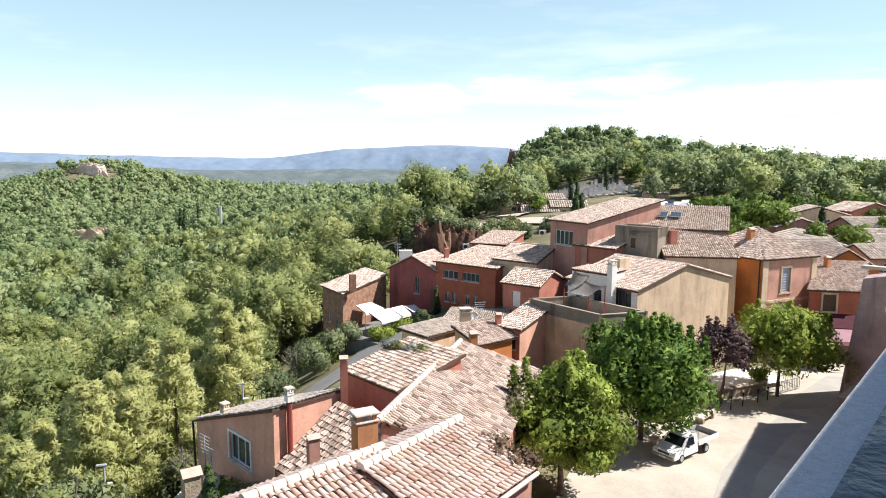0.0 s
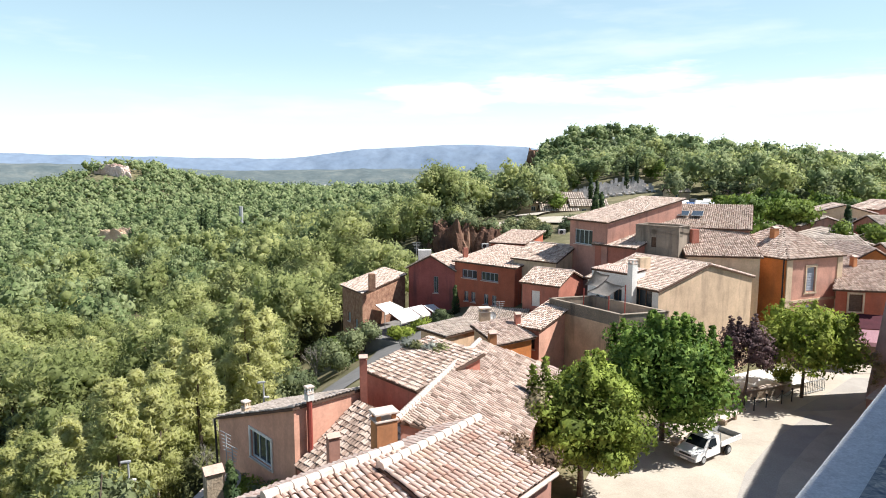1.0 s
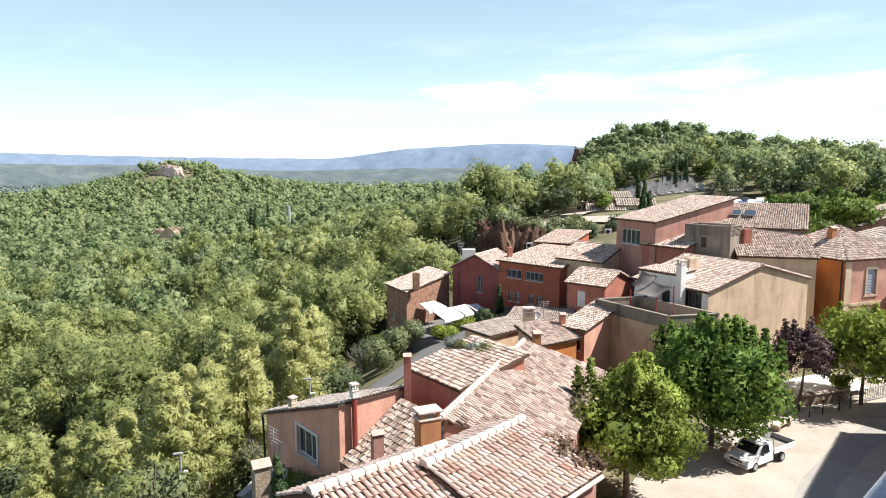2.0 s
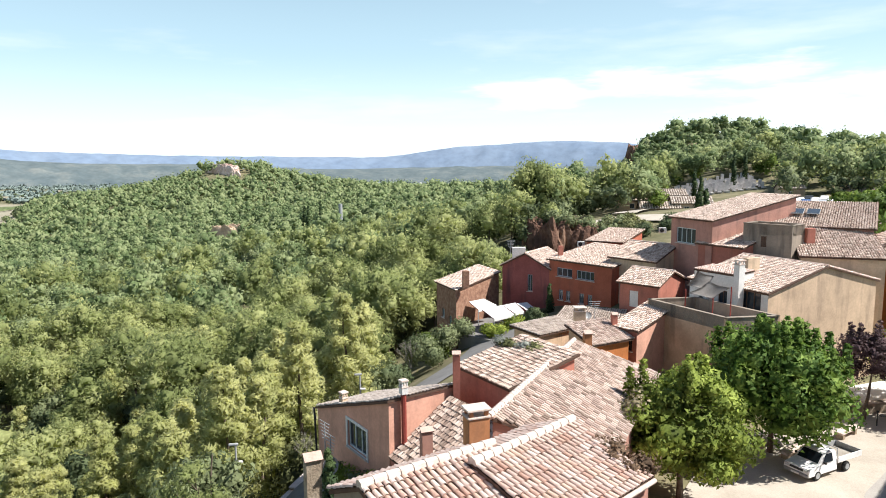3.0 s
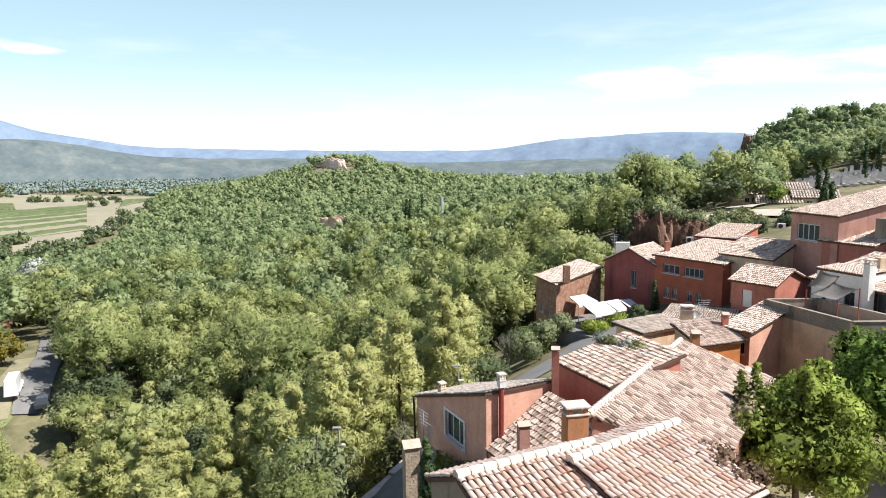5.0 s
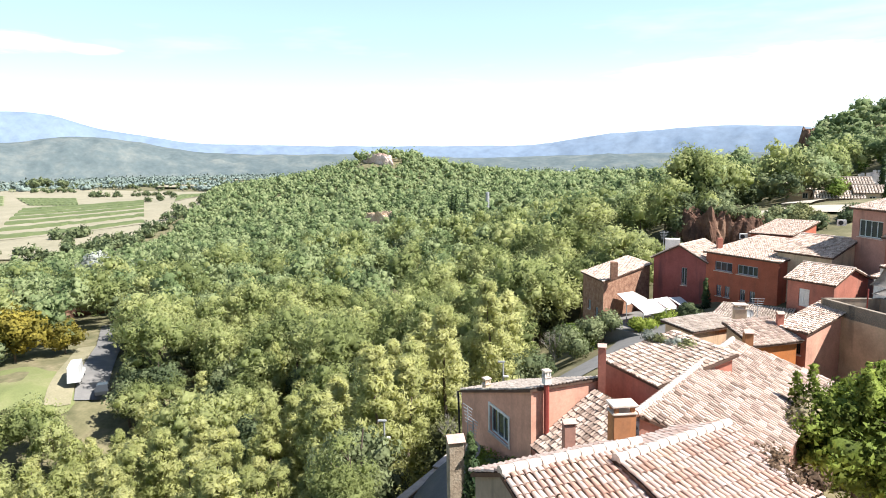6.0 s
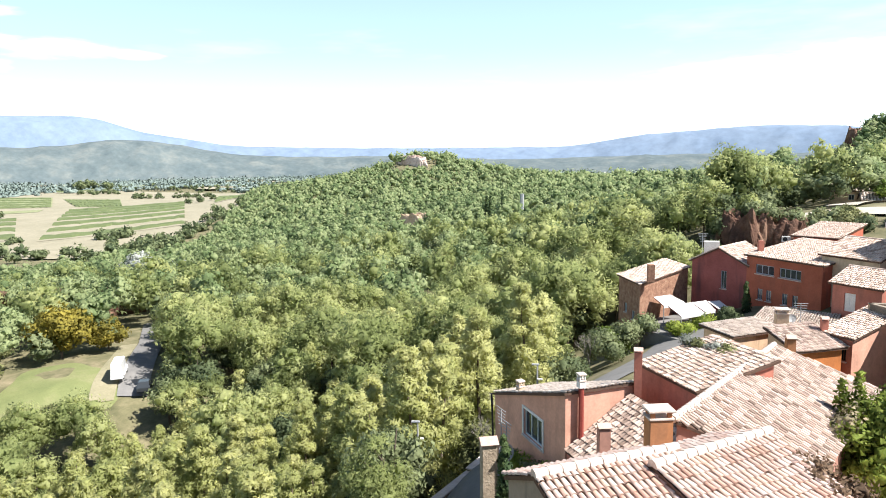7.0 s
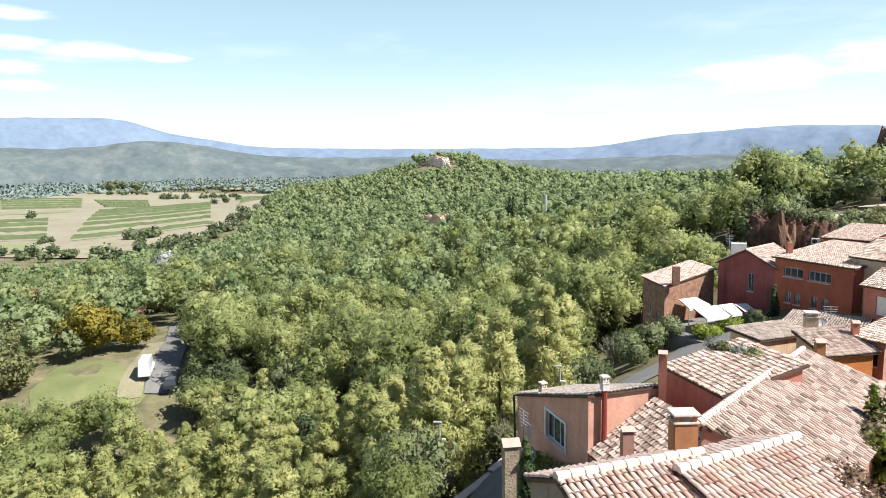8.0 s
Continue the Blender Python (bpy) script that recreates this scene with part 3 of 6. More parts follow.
def house(label, P0, P1, depth, z0, zt, roof="side", rise=1.2, ridge=0.5, skew=0.0, wall=PINK, tiles=TILE_OLD, over=0.25,
          openings=(), spacing=0.2, group="village houses", name="house", category="house", frames=None, cap=False, walls=None, pieces=False):
    """A house on a parallelogram: front wall P0-P1, the rest behind it. roof: side (ridge along the front), front (gable
    over the front), back (one slope rising to the back), across (one slope along the front), hip, flat."""
    SEED[0] += 1
    h = thing(name, label, category, group)
    A, B = Vector((*P0, 0)), Vector((*P1, 0))
    L = (B - A).length
    u = (B - A) / L
    v = Vector((-u.y, u.x, 0))
    v = (v + u * math.tan(radians(skew))).normalized()
    C, E = B + v * depth, A + v * depth
    h.location = (0, 0, 0)
    tops = {"A": zt, "B": zt, "C": zt, "E": zt}
    peaks = [None] * 4
    ov = over
    roofs = []

    def pt(a, b, z):
        q = A + u * a + v * b
        return (q.x, q.y, z)

    if roof == "side":
        r = depth * ridge
        peaks[1], peaks[3] = (ridge, zt + rise), (1 - ridge, zt + rise)
        s1, s2 = rise / r, rise / (depth - r)
        roofs = [[pt(-ov, -ov, zt - s1 * ov), pt(L + ov, -ov, zt - s1 * ov), pt(L + ov, r, zt + rise), pt(-ov, r, zt + rise)],
                 [pt(L + ov, depth + ov, zt - s2 * ov), pt(-ov, depth + ov, zt - s2 * ov), pt(-ov, r, zt + rise), pt(L + ov, r, zt + rise)]]
        ridge_line = (pt(-ov, r, zt + rise), pt(L + ov, r, zt + rise))
    elif roof == "front":
        r = L * ridge
        peaks[0], peaks[2] = (ridge, zt + rise), (1 - ridge, zt + rise)
        s1, s2 = rise / r, rise / (L - r)
        roofs = [[pt(-ov, depth + ov, zt - s1 * ov), pt(-ov, -ov, zt - s1 * ov), pt(r, -ov, zt + rise), pt(r, depth + ov, zt + rise)],
                 [pt(L + ov, -ov, zt - s2 * ov), pt(L + ov, depth + ov, zt - s2 * ov), pt(r, depth + ov, zt + rise), pt(r, -ov, zt + rise)]]
        ridge_line = (pt(r, -ov, zt + rise), pt(r, depth + ov, zt + rise))
    elif roof == "back":
        tops["C"] = tops["E"] = zt + rise
        s = rise / depth
        if s >= 0:
            roofs = [[pt(-ov, -ov, zt - s * ov), pt(L + ov, -ov, zt - s * ov), pt(L + ov, depth + ov, zt + rise + s * ov), pt(-ov, depth + ov, zt + rise + s * ov)]]
        else:
            roofs = [[pt(L + ov, depth + ov, zt + rise + s * ov), pt(-ov, depth + ov, zt + rise + s * ov), pt(-ov, -ov, zt - s * ov), pt(L + ov, -ov, zt - s * ov)]]
        ridge_line = None
    elif roof == "across":
        tops["B"] = tops["C"] = zt + rise
        s = rise / L
        ridge_line = (pt(-ov, -ov, zt - s * ov), pt(-ov, depth + ov, zt - s * ov)) if cap else None
        a = [pt(-ov, depth + ov, zt - s * ov), pt(-ov, -ov, zt - s * ov), pt(L + ov, -ov, zt + rise + s * ov), pt(L + ov, depth + ov, zt + rise + s * ov)]
        roofs = [a if s >= 0 else [a[2], a[3], a[0], a[1]]]
    elif roof == "hip":
        r = min(depth, L) / 2
        s = rise / r
        if L >= depth:
            q0, q1 = pt(r, depth / 2, zt + rise), pt(L - r, depth / 2, zt + rise)
        else:
            q0, q1 = pt(L / 2, r, zt + rise), pt(L / 2, depth - r, zt + rise)
        e = [pt(-ov, -ov, zt - s * ov), pt(L + ov, -ov, zt - s * ov), pt(L + ov, depth + ov, zt - s * ov), pt(-ov, depth + ov, zt - s * ov)]
        if L >= depth:
            roofs = [[e[0], e[1], q1, q0], [e[1], e[2], q1], [e[2], e[3], q0, q1], [e[3], e[0], q0]]
        else:
            roofs = [[e[0], e[1], q0], [e[1], e[2], q1, q0], [e[2], e[3], q1], [e[3], e[0], q0, q1]]
        ridge_line = (q0, q1)
    else:
        ridge_line = None
        bm = bmesh.new()
        slab(bm, [pt(0.02, 0.02, zt - 0.9), pt(L - 0.02, 0.02, zt - 0.9), pt(L - 0.02, depth - 0.02, zt - 0.9), pt(0.02, depth - 0.02, zt - 0.9)])
        part("terrace_floor", bm, MORTAR, h)
        for p, q in ((A, B), (B, C), (C, E), (E, A)):
            d = (q - p).normalized()
            bm = bmesh.new()
            nn = Vector((d.y, -d.x, 0))
            box(bm, (p + q) / 2 - nn * 0.1 + Vector((0, 0, zt - 0.42)), ((q - p).length - 0.3, 0.2, 0.9), math.atan2(d.y, d.x))
            box(bm, (p + q) / 2 - nn * 0.1 + Vector((0, 0, zt + 0.06)), ((q - p).length, 0.3, 0.06), math.atan2(d.y, d.x), 0.01)
            part("parapet", bm, (walls or {}).get("parapet", wall), h)
    corners = [A, B, C, E]
    tz = [tops[k] for k in "ABCE"]
    for i in range(4):
        bm = bmesh.new()
        j = (i + 1) % 4
        hs = [o[1:5] for o in openings if o[0] == i]
        wall_face(bm, corners[i], corners[j], z0, tz[i], tz[j], hs, peak=peaks[i])
        part("wall", bm, (walls or {}).get(i, wall), h)
    for o in openings:
        i = o[0]
        window(h, corners[i], corners[(i + 1) % 4], o[1:5], o[5] if len(o) > 5 else "window", frames)
    for k, poly in enumerate(roofs):
        bm = bmesh.new()
        slab(bm, poly)
        rf = part("roof", bm, BED, h)
        if pieces and k == 0:
            PIECES.append((rf, poly, spacing))
            continue
        V, F = tile_field(poly, spacing, spacing * 1.5, seed=SEED[0] * 7 + k)
        soup("roof_tiles", V, F, tiles, rf)
    if ridge_line and roof != "flat":
        a, b = Vector(ridge_line[0]), Vector(ridge_line[1])
        n = max(1, int((b - a).length / 0.36))
        bm = bmesh.new()
        for i in range(n):
            rod(bm, a + (b - a) * (i / n) + Vector((0, 0, 0.03)), a + (b - a) * ((i + 1.08) / n) + Vector((0, 0, 0.05)), 0.165 if cap else 0.12, 0.125 if cap else 0.09, 8)
        part("ridge_tiles", bm, MORTAR if cap else tiles, h)
    return h


# ------------------------------------------------------------------ village
house("low house with pale pink canal tiles and white mortared ridge", (0.05, 14.75), (2.65, 18.1), 4.5, -1, 8.8, "side", 0.8, 0.604, wall=PINK, tiles=TILE_NEW, spacing=0.19, cap=True, over=0.1, pieces=True)
house("house end under thick pale clay tiles with mortared ridge", (-2.86, 12.86), (0.05, 15.77), 4.3, -4, 8.8, "side", 0.8, 0.605, wall=GREYW, tiles=TILE_NEW, spacing=0.19, cap=True, over=0.1, pieces=True)
house("long house with a broad patched tile roof", (-2.44, 24.9), (2.45, 27.2), 12.5, -1, 7.5, "across", -2.42, skew=41.8, wall=PINK, tiles=TILE_WORN, over=0.12, spacing=0.21, cap=True)
house("pink house with single pitch roof and barred blue window", (-13.5, 34.2), (-7.7, 28.4), 3.8, -5, 3.8, "across", 2.8, wall=SALMON, tiles=TILE_GREY, over=0.12,
      openings=[(0, 3.85, 2.85, 2.1, 1.45, "framed")])
house("low lean-to under old mottled tiles", (-7.6, 28.3), (-3.6, 24.3), 3.5, -2, 3.9, "back", 2.2, wall=ROSE, tiles=TILE_WORN, over=0.05)
house("rose plastered wing with small tile roof", (-5.0, 33.1), (-2.1, 30.0), 4.2, -1, 7.0, "back", 0.9, wall=ROSE, tiles=TILE_WORN, over=0.2)
house("small flat-pitched house with worn pale tiles", (-1.2, 47.16), (1.9, 50.4), 2.7, -1, 5.15, "back", 0.12, wall=TAN, tiles=TILE_GREY)
house("low house with a nearly flat roof above the cafe", (-0.6, 53.2), (4.6, 52.2), 8.5, -1, 4.0, "back", 0.2, wall=ROSE, tiles=TILE_GREY)
house("orange plastered house with a tile roof", (2.59, 45.47), (5.25, 47.63), 2.6, -1, 5.05, "back", 0.75, wall=ORANGE, walls={3: TAN})
house("narrow rose house between roofs", (4.3, 49.1), (5.84, 47.8), 4.3, -1, 5.6, "back", 1.0, wall=ROSE, walls={1: SALMON}, openings=[(0, 1.2, 3.9, 0.42, 0.8)], frames=BROWN)
house("tall beige gabled house over the square", (15.2, 49.7), (25.4, 56.7), 7.5, -1, 8.2, "front", 1.55, wall=BEIGE, over=0.18, walls={3: WHITE}, openings=[(3, 4.9, 6.3, 2.0, 1.75)], frames=BROWN)
house("stained tan terrace block with weathered parapet", (11.46, 46.1), (15.3, 47.3), 7.4, -1, 7.0, "flat", skew=-18.8, wall=TAN, walls={"parapet": GREYW})
house("white roof terrace wing", (11.0, 54.5), (13.3, 51.7), 2.4, 5.5, 9.15, "back", 0.15, wall=WHITE, tiles=TILE_NEW, over=0.05, openings=[(0, 2.3, 6.6, 0.8, 1.2)], frames=BROWN)
house("wine red gable end with dark weather stains", (-6.2, 74.3), (-0.8, 72.1), 6.0, -3, 6.2, "front", 1.5, wall=WINE, openings=[(0, 3.2, 3.4, 0.6, 1.9)], frames=BLUEGREY)
house("red ochre house with rows of small windows", (-0.8, 72.1), (5.5, 66.8), 8.0, -3, 7.3, "back", 1.0, wall=RED,
      openings=[(0, 1.1, 5.5, 2.1, 0.95), (0, 3.8, 5.5, 2.3, 0.95), (0, 1.4, 2.9, 0.6, 1.1), (0, 2.4, 2.9, 0.6, 1.1), (0, 4.2, 2.9, 0.6, 1.1), (0, 5.3, 2.9, 0.6, 1.1)], frames=BLUEGREY)
house("rubble stone house at the village edge", (-13.6, 72.3), (-10.6, 67.6), 8.5, -7, 4.4, "back", 0.8, skew=-30, wall=RUBBLE, openings=[(0, 1.6, 0.6, 0.7, 1.0), (0, 3.6, 0.2, 0.7, 1.0)])
house("cream house behind the red one", (5.5, 68.5), (9.5, 65.0), 7.0, 0, 8.2, "side", 1.3, wall=CREAM)
house("small red upper house", (3.6, 79.8), (7.5, 78.1), 8.0, 0, 8.5, "back", 0.8, wall=RED, openings=[(0, 1.8, 7.0, 0.7, 1.0), (0, 2.9, 7.0, 0.7, 1.0)])
house("rose house with a white door", (5.8, 61.2), (8.9, 58.9), 5.0, 0, 6.9, "side", 1.0, wall=ROSE, openings=[(0, 1.0, 4.6, 0.9, 1.5, "door")], frames=WHITE)
house("tall pink house with a wide upper window", (11.3, 67.8), (14.1, 62.9), 10.0, 0, 12.4, "back", 2.0, wall=PINK, openings=[(0, 0.8, 9.9, 2.7, 1.5)])
house("pink house with broad low tile roof", (19.5, 66.0), (27.5, 62.5), 8.0, 0, 11.8, "back", 1.8, wall=PINK)
house("rose house with small tile roof", (13.2, 64.2), (16.2, 60.6), 4.0, 0, 10.2, "back", 1.0, wall=ROSE)
house("grey weathered wall block with small niche", (16.6, 62.2), (19.8, 59.4), 2.5, 0, 12.2, "flat", wall=GREYW, openings=[(0, 1.6, 10.2, 0.5, 1.0, "door")], frames=BROWN)
house("cream house under old tiles", (20.5, 59.0), (26.6, 58.0), 6.0, 0, 9.8, "back", 2.0, wall=CREAM)
house("orange and pink corner house with a hipped roof", (29.0, 58.1), (35.6, 61.1), 8.0, -1, 9.7, "hip", 2.3, wall=PINK2, walls={3: ORANGE},
      openings=[(0, 2.6, 6.4, 1.1, 2.2, "shutter"), (0, 2.5, 2.2, 1.3, 2.9, "door")], frames=BLUEGREY)
# its wide brown door is a dark panel for the shaded opening under the awning
house("red house with a shuttered window", (33.85, 58.7), (38.2, 57.83), 7.6, -1, 6.75, "back", 1.7, skew=22, wall=RED, openings=[(0, 1.1, 4.75, 1.1, 1.6, "shutter"), (0, 0.5, 0.05, 3.4, 2.9, "door")], frames=BROWN)
house("orange plastered gabled house on the slope", (38.6, 66.7), (45.0, 66.0), 8.0, 0, 7.5, "front", 2.0, wall=ORANGE)


# ------------------------------------------------------------------ terrace of the viewpoint
def terrace_point(s, n):
    return Vector((0.664 * s + 0.747 * n, 0.747 * s - 0.664 * n, 0))


def slab_box(name, s0, s1, n0, n1, z0, z1, mat, parent, bevel=0.0):
    c = (terrace_point(s0, n0) + terrace_point(s1, n1)) / 2
    bm = bmesh.new()
    box(bm, c + Vector((0, 0, (z0 + z1) / 2)), (s1 - s0, n1 - n0, z1 - z0), math.atan2(0.747, 0.664), bevel)
    return part(name, bm, mat, parent)


viewpoint = thing("viewpoint_terrace", "stone terrace building with a plastered parapet", "terrace", kind="structure")
slab_box("wall", -12, 7.8, -0.26, 9, -2, 16.0, PINK, viewpoint)
slab_box("parapet", -9, 7.7, -0.305, 0.12, 16.0, 16.9, CONCRETE, viewpoint, 0.008)
# unseen wall, added to keep all but the parapet's outer edge in shade
slab_box("unseen_shade_wall", -9, 5.5, 0.95, 1.3, 16.0, 19.0, PINK, viewpoint)
handrail = thing("handrail", "slate blue painted metal rail along the parapet", "railing")
slab_box("rail", -6, 7.6, -0.185, -0.10, 16.92, 17.0, SLATE, handrail, 0.015)
slab_box("upper_rail", -6, 7.6, -0.085, -0.03, 16.93, 17.06, BROWN, handrail, 0.01)
# row outside the view, added to cast the shadow lying on the street
for s0, s1, zz in ((8, 18, 12.0), (18.1, 30, 13.0)):
    p0, p1 = terrace_point(s1, 1.8), terrace_point(s0, 1.8)
    house("unseen tall house added to shade the street", (p0.x, p0.y), (p1.x, p1.y), 9, -1, zz, "back", 1.2, wall=PINK, group="street houses")
# another unseen shadow caster, its height fitted to the street's shadow edge
house("unseen tall house added to shade the street", (30.7, 43.8), (23.3, 33.0), 8, -1, 10.0, "back", 0.8, wall=PINK, group="street houses", over=0.15)
# ------------------------------------------------------------------ trees
def ball(cuts):
    """Corners and faces of a round core: an octahedron (0) or an icosphere."""
    bm = bmesh.new()
    bmesh.ops.create_icosphere(bm, subdivisions=max(cuts, 1), radius=1.0)
    if cuts == 0:
        bm.clear()
        v = [bm.verts.new(p) for p in ((1, 0, 0), (0, 1, 0), (-1, 0, 0), (0, -1, 0), (0, 0, 1), (0, 0, -1))]
        for i in range(4):
            bm.faces.new((v[i], v[(i + 1) % 4], v[4]))
            bm.faces.new((v[(i + 1) % 4], v[i], v[5]))
    bm.verts.index_update()
    out = np.array([v.co[:] for v in bm.verts]), np.array([[v.index for v in f.verts] for f in bm.faces])
    bm.free()
    return out


BALLS = [ball(k) for k in range(4)]


def unit(v):
    return v / np.linalg.norm(v, axis=-1, keepdims=True)


def crown_tris(rng, clumps, per, size, flat=0.8, slim=1.0, core=1):
    """A crown of several clumps (x, y, z, r): each a ragged core of dense foliage under tufts that stand out of it."""
    out = []
    mid = np.mean([c[:3] for c in clumps], 0) - np.array([0, 0, 0.6])
    CV, CF = BALLS[core]
    for cx, cy, cz, r in clumps:
        here = np.array([cx, cy, cz])
        squash = np.array([rng.uniform(0.8, 1.2), rng.uniform(0.8, 1.2), flat * rng.uniform(0.8, 1.2)])
        swell = rng.uniform(0.3, 0.66, (len(CV), 1))
        V = here + CV * swell * r * squash
        N = unit(CV + 0.35 * unit(V - mid) + rng.normal(0, 0.28, CV.shape))
        out.append(np.concatenate([V[CF], N[CF]], 1))
        d = unit(rng.normal(size=(per, 3)))
        c = here + d * r * rng.uniform(0.66, 1.12, (per, 1)) ** 0.8 * squash
        side = unit(np.cross(d, rng.normal(size=(per, 3))))
        lift = rng.uniform(0.15, 1.1, (per, 1))
        a = unit(side + d * lift)
        b = np.cross(unit(d - side * lift * 0.8), a)
        tuft = unit(d + 0.4 * unit(c - mid) + rng.normal(0, 0.3, (per, 3)))
        s = size * rng.uniform(0.55, 1.5, (per, 1))
        out.append(np.stack([c + a * s, c - a * s * 0.5 + b * s * 0.75 * slim, c - a * s * 0.5 - b * s * 0.75 * slim, tuft, tuft, tuft], 1))
    return np.concatenate(out).astype(np.float32)


def pine_clumps(rng, h, n, w, low=0.35):
    """Clump centres of a pine of height h: an uneven dome of tufts on a few big limbs over a bare stem."""
    cl = []
    lean = rng.normal(0, 0.05, 2)
    mid, half = h * (0.62 + 0.3 * low), h * (0.36 - 0.3 * low)
    wide = rng.uniform(0.75, 1.2, 5)
    for i in range(n):
        f = (i + 0.5) / n
        polar = math.acos(1 - 1.35 * f)
        a = i * 2.4 + rng.uniform(-0.5, 0.5)
        k = rng.uniform(0.45, 0.95) * wide[int(a / 6.283 * 5) % 5]
        z = mid + half * math.cos(polar) * min(k, 1.0) * 1.2
        if rng.uniform() < 0.12:
            z -= h * rng.uniform(0.08, 0.22)
        r = w * rng.uniform(0.8, 1.25) * 1.05 / math.sqrt(n / 6)
        cl.append((w * k * math.sin(polar) * math.cos(a) + lean[0] * z, w * k * math.sin(polar) * math.sin(a) + lean[1] * z, z, r))
    return cl


def young_clumps(rng, h, n, w, low=0.15):
    """A bushy young pine, broad at the foot and pointed."""
    cl = []
    for i in range(n):
        f = ((i + rng.uniform(0, 1)) / n) ** 1.2
        a = i * 2.4 + rng.uniform(-0.5, 0.5)
        k = w * (1.0 - 0.88 * f) * rng.uniform(0.4, 0.95)
        cl.append((k * math.cos(a), k * math.sin(a), h * (low + (0.97 - low) * f) + rng.normal(0, 0.2), w * (2.1 - 1.0 * f) / math.sqrt(n) * rng.uniform(0.8, 1.3)))
    return cl


def round_clumps(rng, h, n, w, low=0.25):
    cl = []
    for i in range(n):
        d = rng.normal(size=3)
        d /= np.linalg.norm(d)
        k = rng.uniform(0.35, 0.72)
        mid, half = h * (1 + low) / 2, h * (1 - low) / 2
        cl.append((d[0] * w * k, d[1] * w * k, mid + d[2] * half * k, w * rng.uniform(0.9, 1.35) / math.sqrt(n / 2.6) * 1.05))
    return cl


def trunk_mesh(rng, name, h, r, clumps, limbs=9):
    bm = bmesh.new()
    lean = Vector((rng.normal(0, 0.03), rng.normal(0, 0.03), 1))
    p, n = Vector((0, 0, -0.8)), 5
    for i in range(n):
        q = Vector((lean.x * h * (i + 1) / n + rng.normal(0, 0.06), lean.y * h * (i + 1) / n + rng.normal(0, 0.06), h * 0.92 * (i + 1) / n))
        rod(bm, p, q, r * (1 - 0.8 * i / n), r * (1 - 0.8 * (i + 1) / n), 6)
        p = q
    for c in clumps[:limbs]:
        z = max(0.15 * h, c[2] - 0.12 * h)
        rod(bm, (lean.x * z, lean.y * z, z), (c[0], c[1], c[2]), r * 0.28, r * 0.06, 4)
    me = bpy.data.meshes.new(name)
    bm.to_mesh(me)
    bm.free()
    me.materials.append(BARK)
    return me


rng = np.random.default_rng(7)


def tree_kind(h, w, n, per, size, mat, shape=pine_clumps, low=0.35, r=0.16, limbs=9, slim=1.0, core=1):
    cl = shape(rng, h, n, w, low)
    crown = tri_mesh("crown", crown_tris(rng, cl, per, size, slim=slim, core=core))
    crown.materials.append(mat)
    return trunk_mesh(rng, "trunk", h, r, cl, limbs), crown


def plant(kind, name, label, category, group, x, y, z, scale, turn, tilt=0.0):
    t = thing(name, label, category, group, at=(x, y, z))
    t.rotation_euler = (tilt, 0, turn)
    t.scale = (scale,) * 3
    for nm, me in zip(("trunk", "crown"), kind):
        new(nm, me).parent = t
    return t


KINDS = [tree_kind(10.5, 2.4 + 0.3 * k, 42, 190, 0.17, PINE_NEAR, low=0.1 * k, slim=0.5, core=1) for k in range(4)] + [tree_kind(10.0, 2.7, 60, 150, 0.17, PINE_Y, young_clumps, low=0.08, slim=0.5, core=1) for _ in range(2)] + \
    [tree_kind(6.5, 2.7, 40, 170, 0.13, OAK, round_clumps, 0.15, core=1) for _ in range(3)]
FARTHER = [tree_kind(9.5, 2.6 + 0.25 * k, 30, 90, 0.23, PINE_NEAR, low=0.12 * k, slim=0.6, core=1) for k in range(4)] + [tree_kind(8.5, 2.9, 38, 85, 0.22, PINE_Y, young_clumps, low=0.08, slim=0.6, core=1) for _ in range(2)] + \
    [tree_kind(6.5, 2.8, 30, 80, 0.21, OAK, round_clumps, 0.15, core=1) for _ in range(3)]


def soft(a, b, v):
    return np.clip((v - a) / (b - a), 0, 1)


def wooded(x, y):
    """Where the woods stand, in plan: the valley and the ridges, not the village, fields and lanes."""
    d = np.hypot(x, y)
    ok = np.ones(np.shape(x), bool)
    ok &= ~((x > -17.5) & (y < 62) & (x < 95))                   # the village spur
    ok &= ~((x > -19) & (x < 60) & (y >= 60) & (y < 86))
    ok &= ~((x > 1) & (x < 26) & (y >= 86) & (y < 136))          # lane on the plateau
    az = np.degrees(np.arctan2(x, y))
    ok &= ~((az > 8.5) & (az < 17.8) & (d > 100) & (d < 206))    # open slope up to the graveyard
    ok &= ~((az >= 17.5) & (az < 24) & (d > 95) & (d < 160))     # car park
    ok &= ~((x > 20) & (x < 95) & (y > 80) & (y < 128))          # lower town
    ok &= ~(np.hypot((x + 90) / 14, (y - 55) / 12) < 1)          # meadow
    t = ((x + 78.6) * -0.75 + (y - 58.6) * 0.66)                 # along the valley road
    ok &= ~((np.abs((x + 78.6) * 0.66 + (y - 58.6) * 0.75) < 4.5) & (t > -12) & (t < 46))
    ok &= ~((x < -374 - 0.726 * (y - 361)) & (d > 410) & (x < -300))   # vineyards and the plain
    ok &= ~(np.hypot((x + 150) / 15, (y - 277) / 15) < 1)         # bare sandy bank
    ok &= ~(np.hypot(x + 172, y - 137) < 9)
    ok &= ~(np.hypot(x + 80.5, y - 92) < 4.5)
    ok &= ~((x > -9) & (x < 14) & (y > 80) & (y < 105))            # foot of the ochre cliff
    ok &= ~(np.hypot(x + 362, y - 665) < 30)                     # rock face on the knoll
    return ok


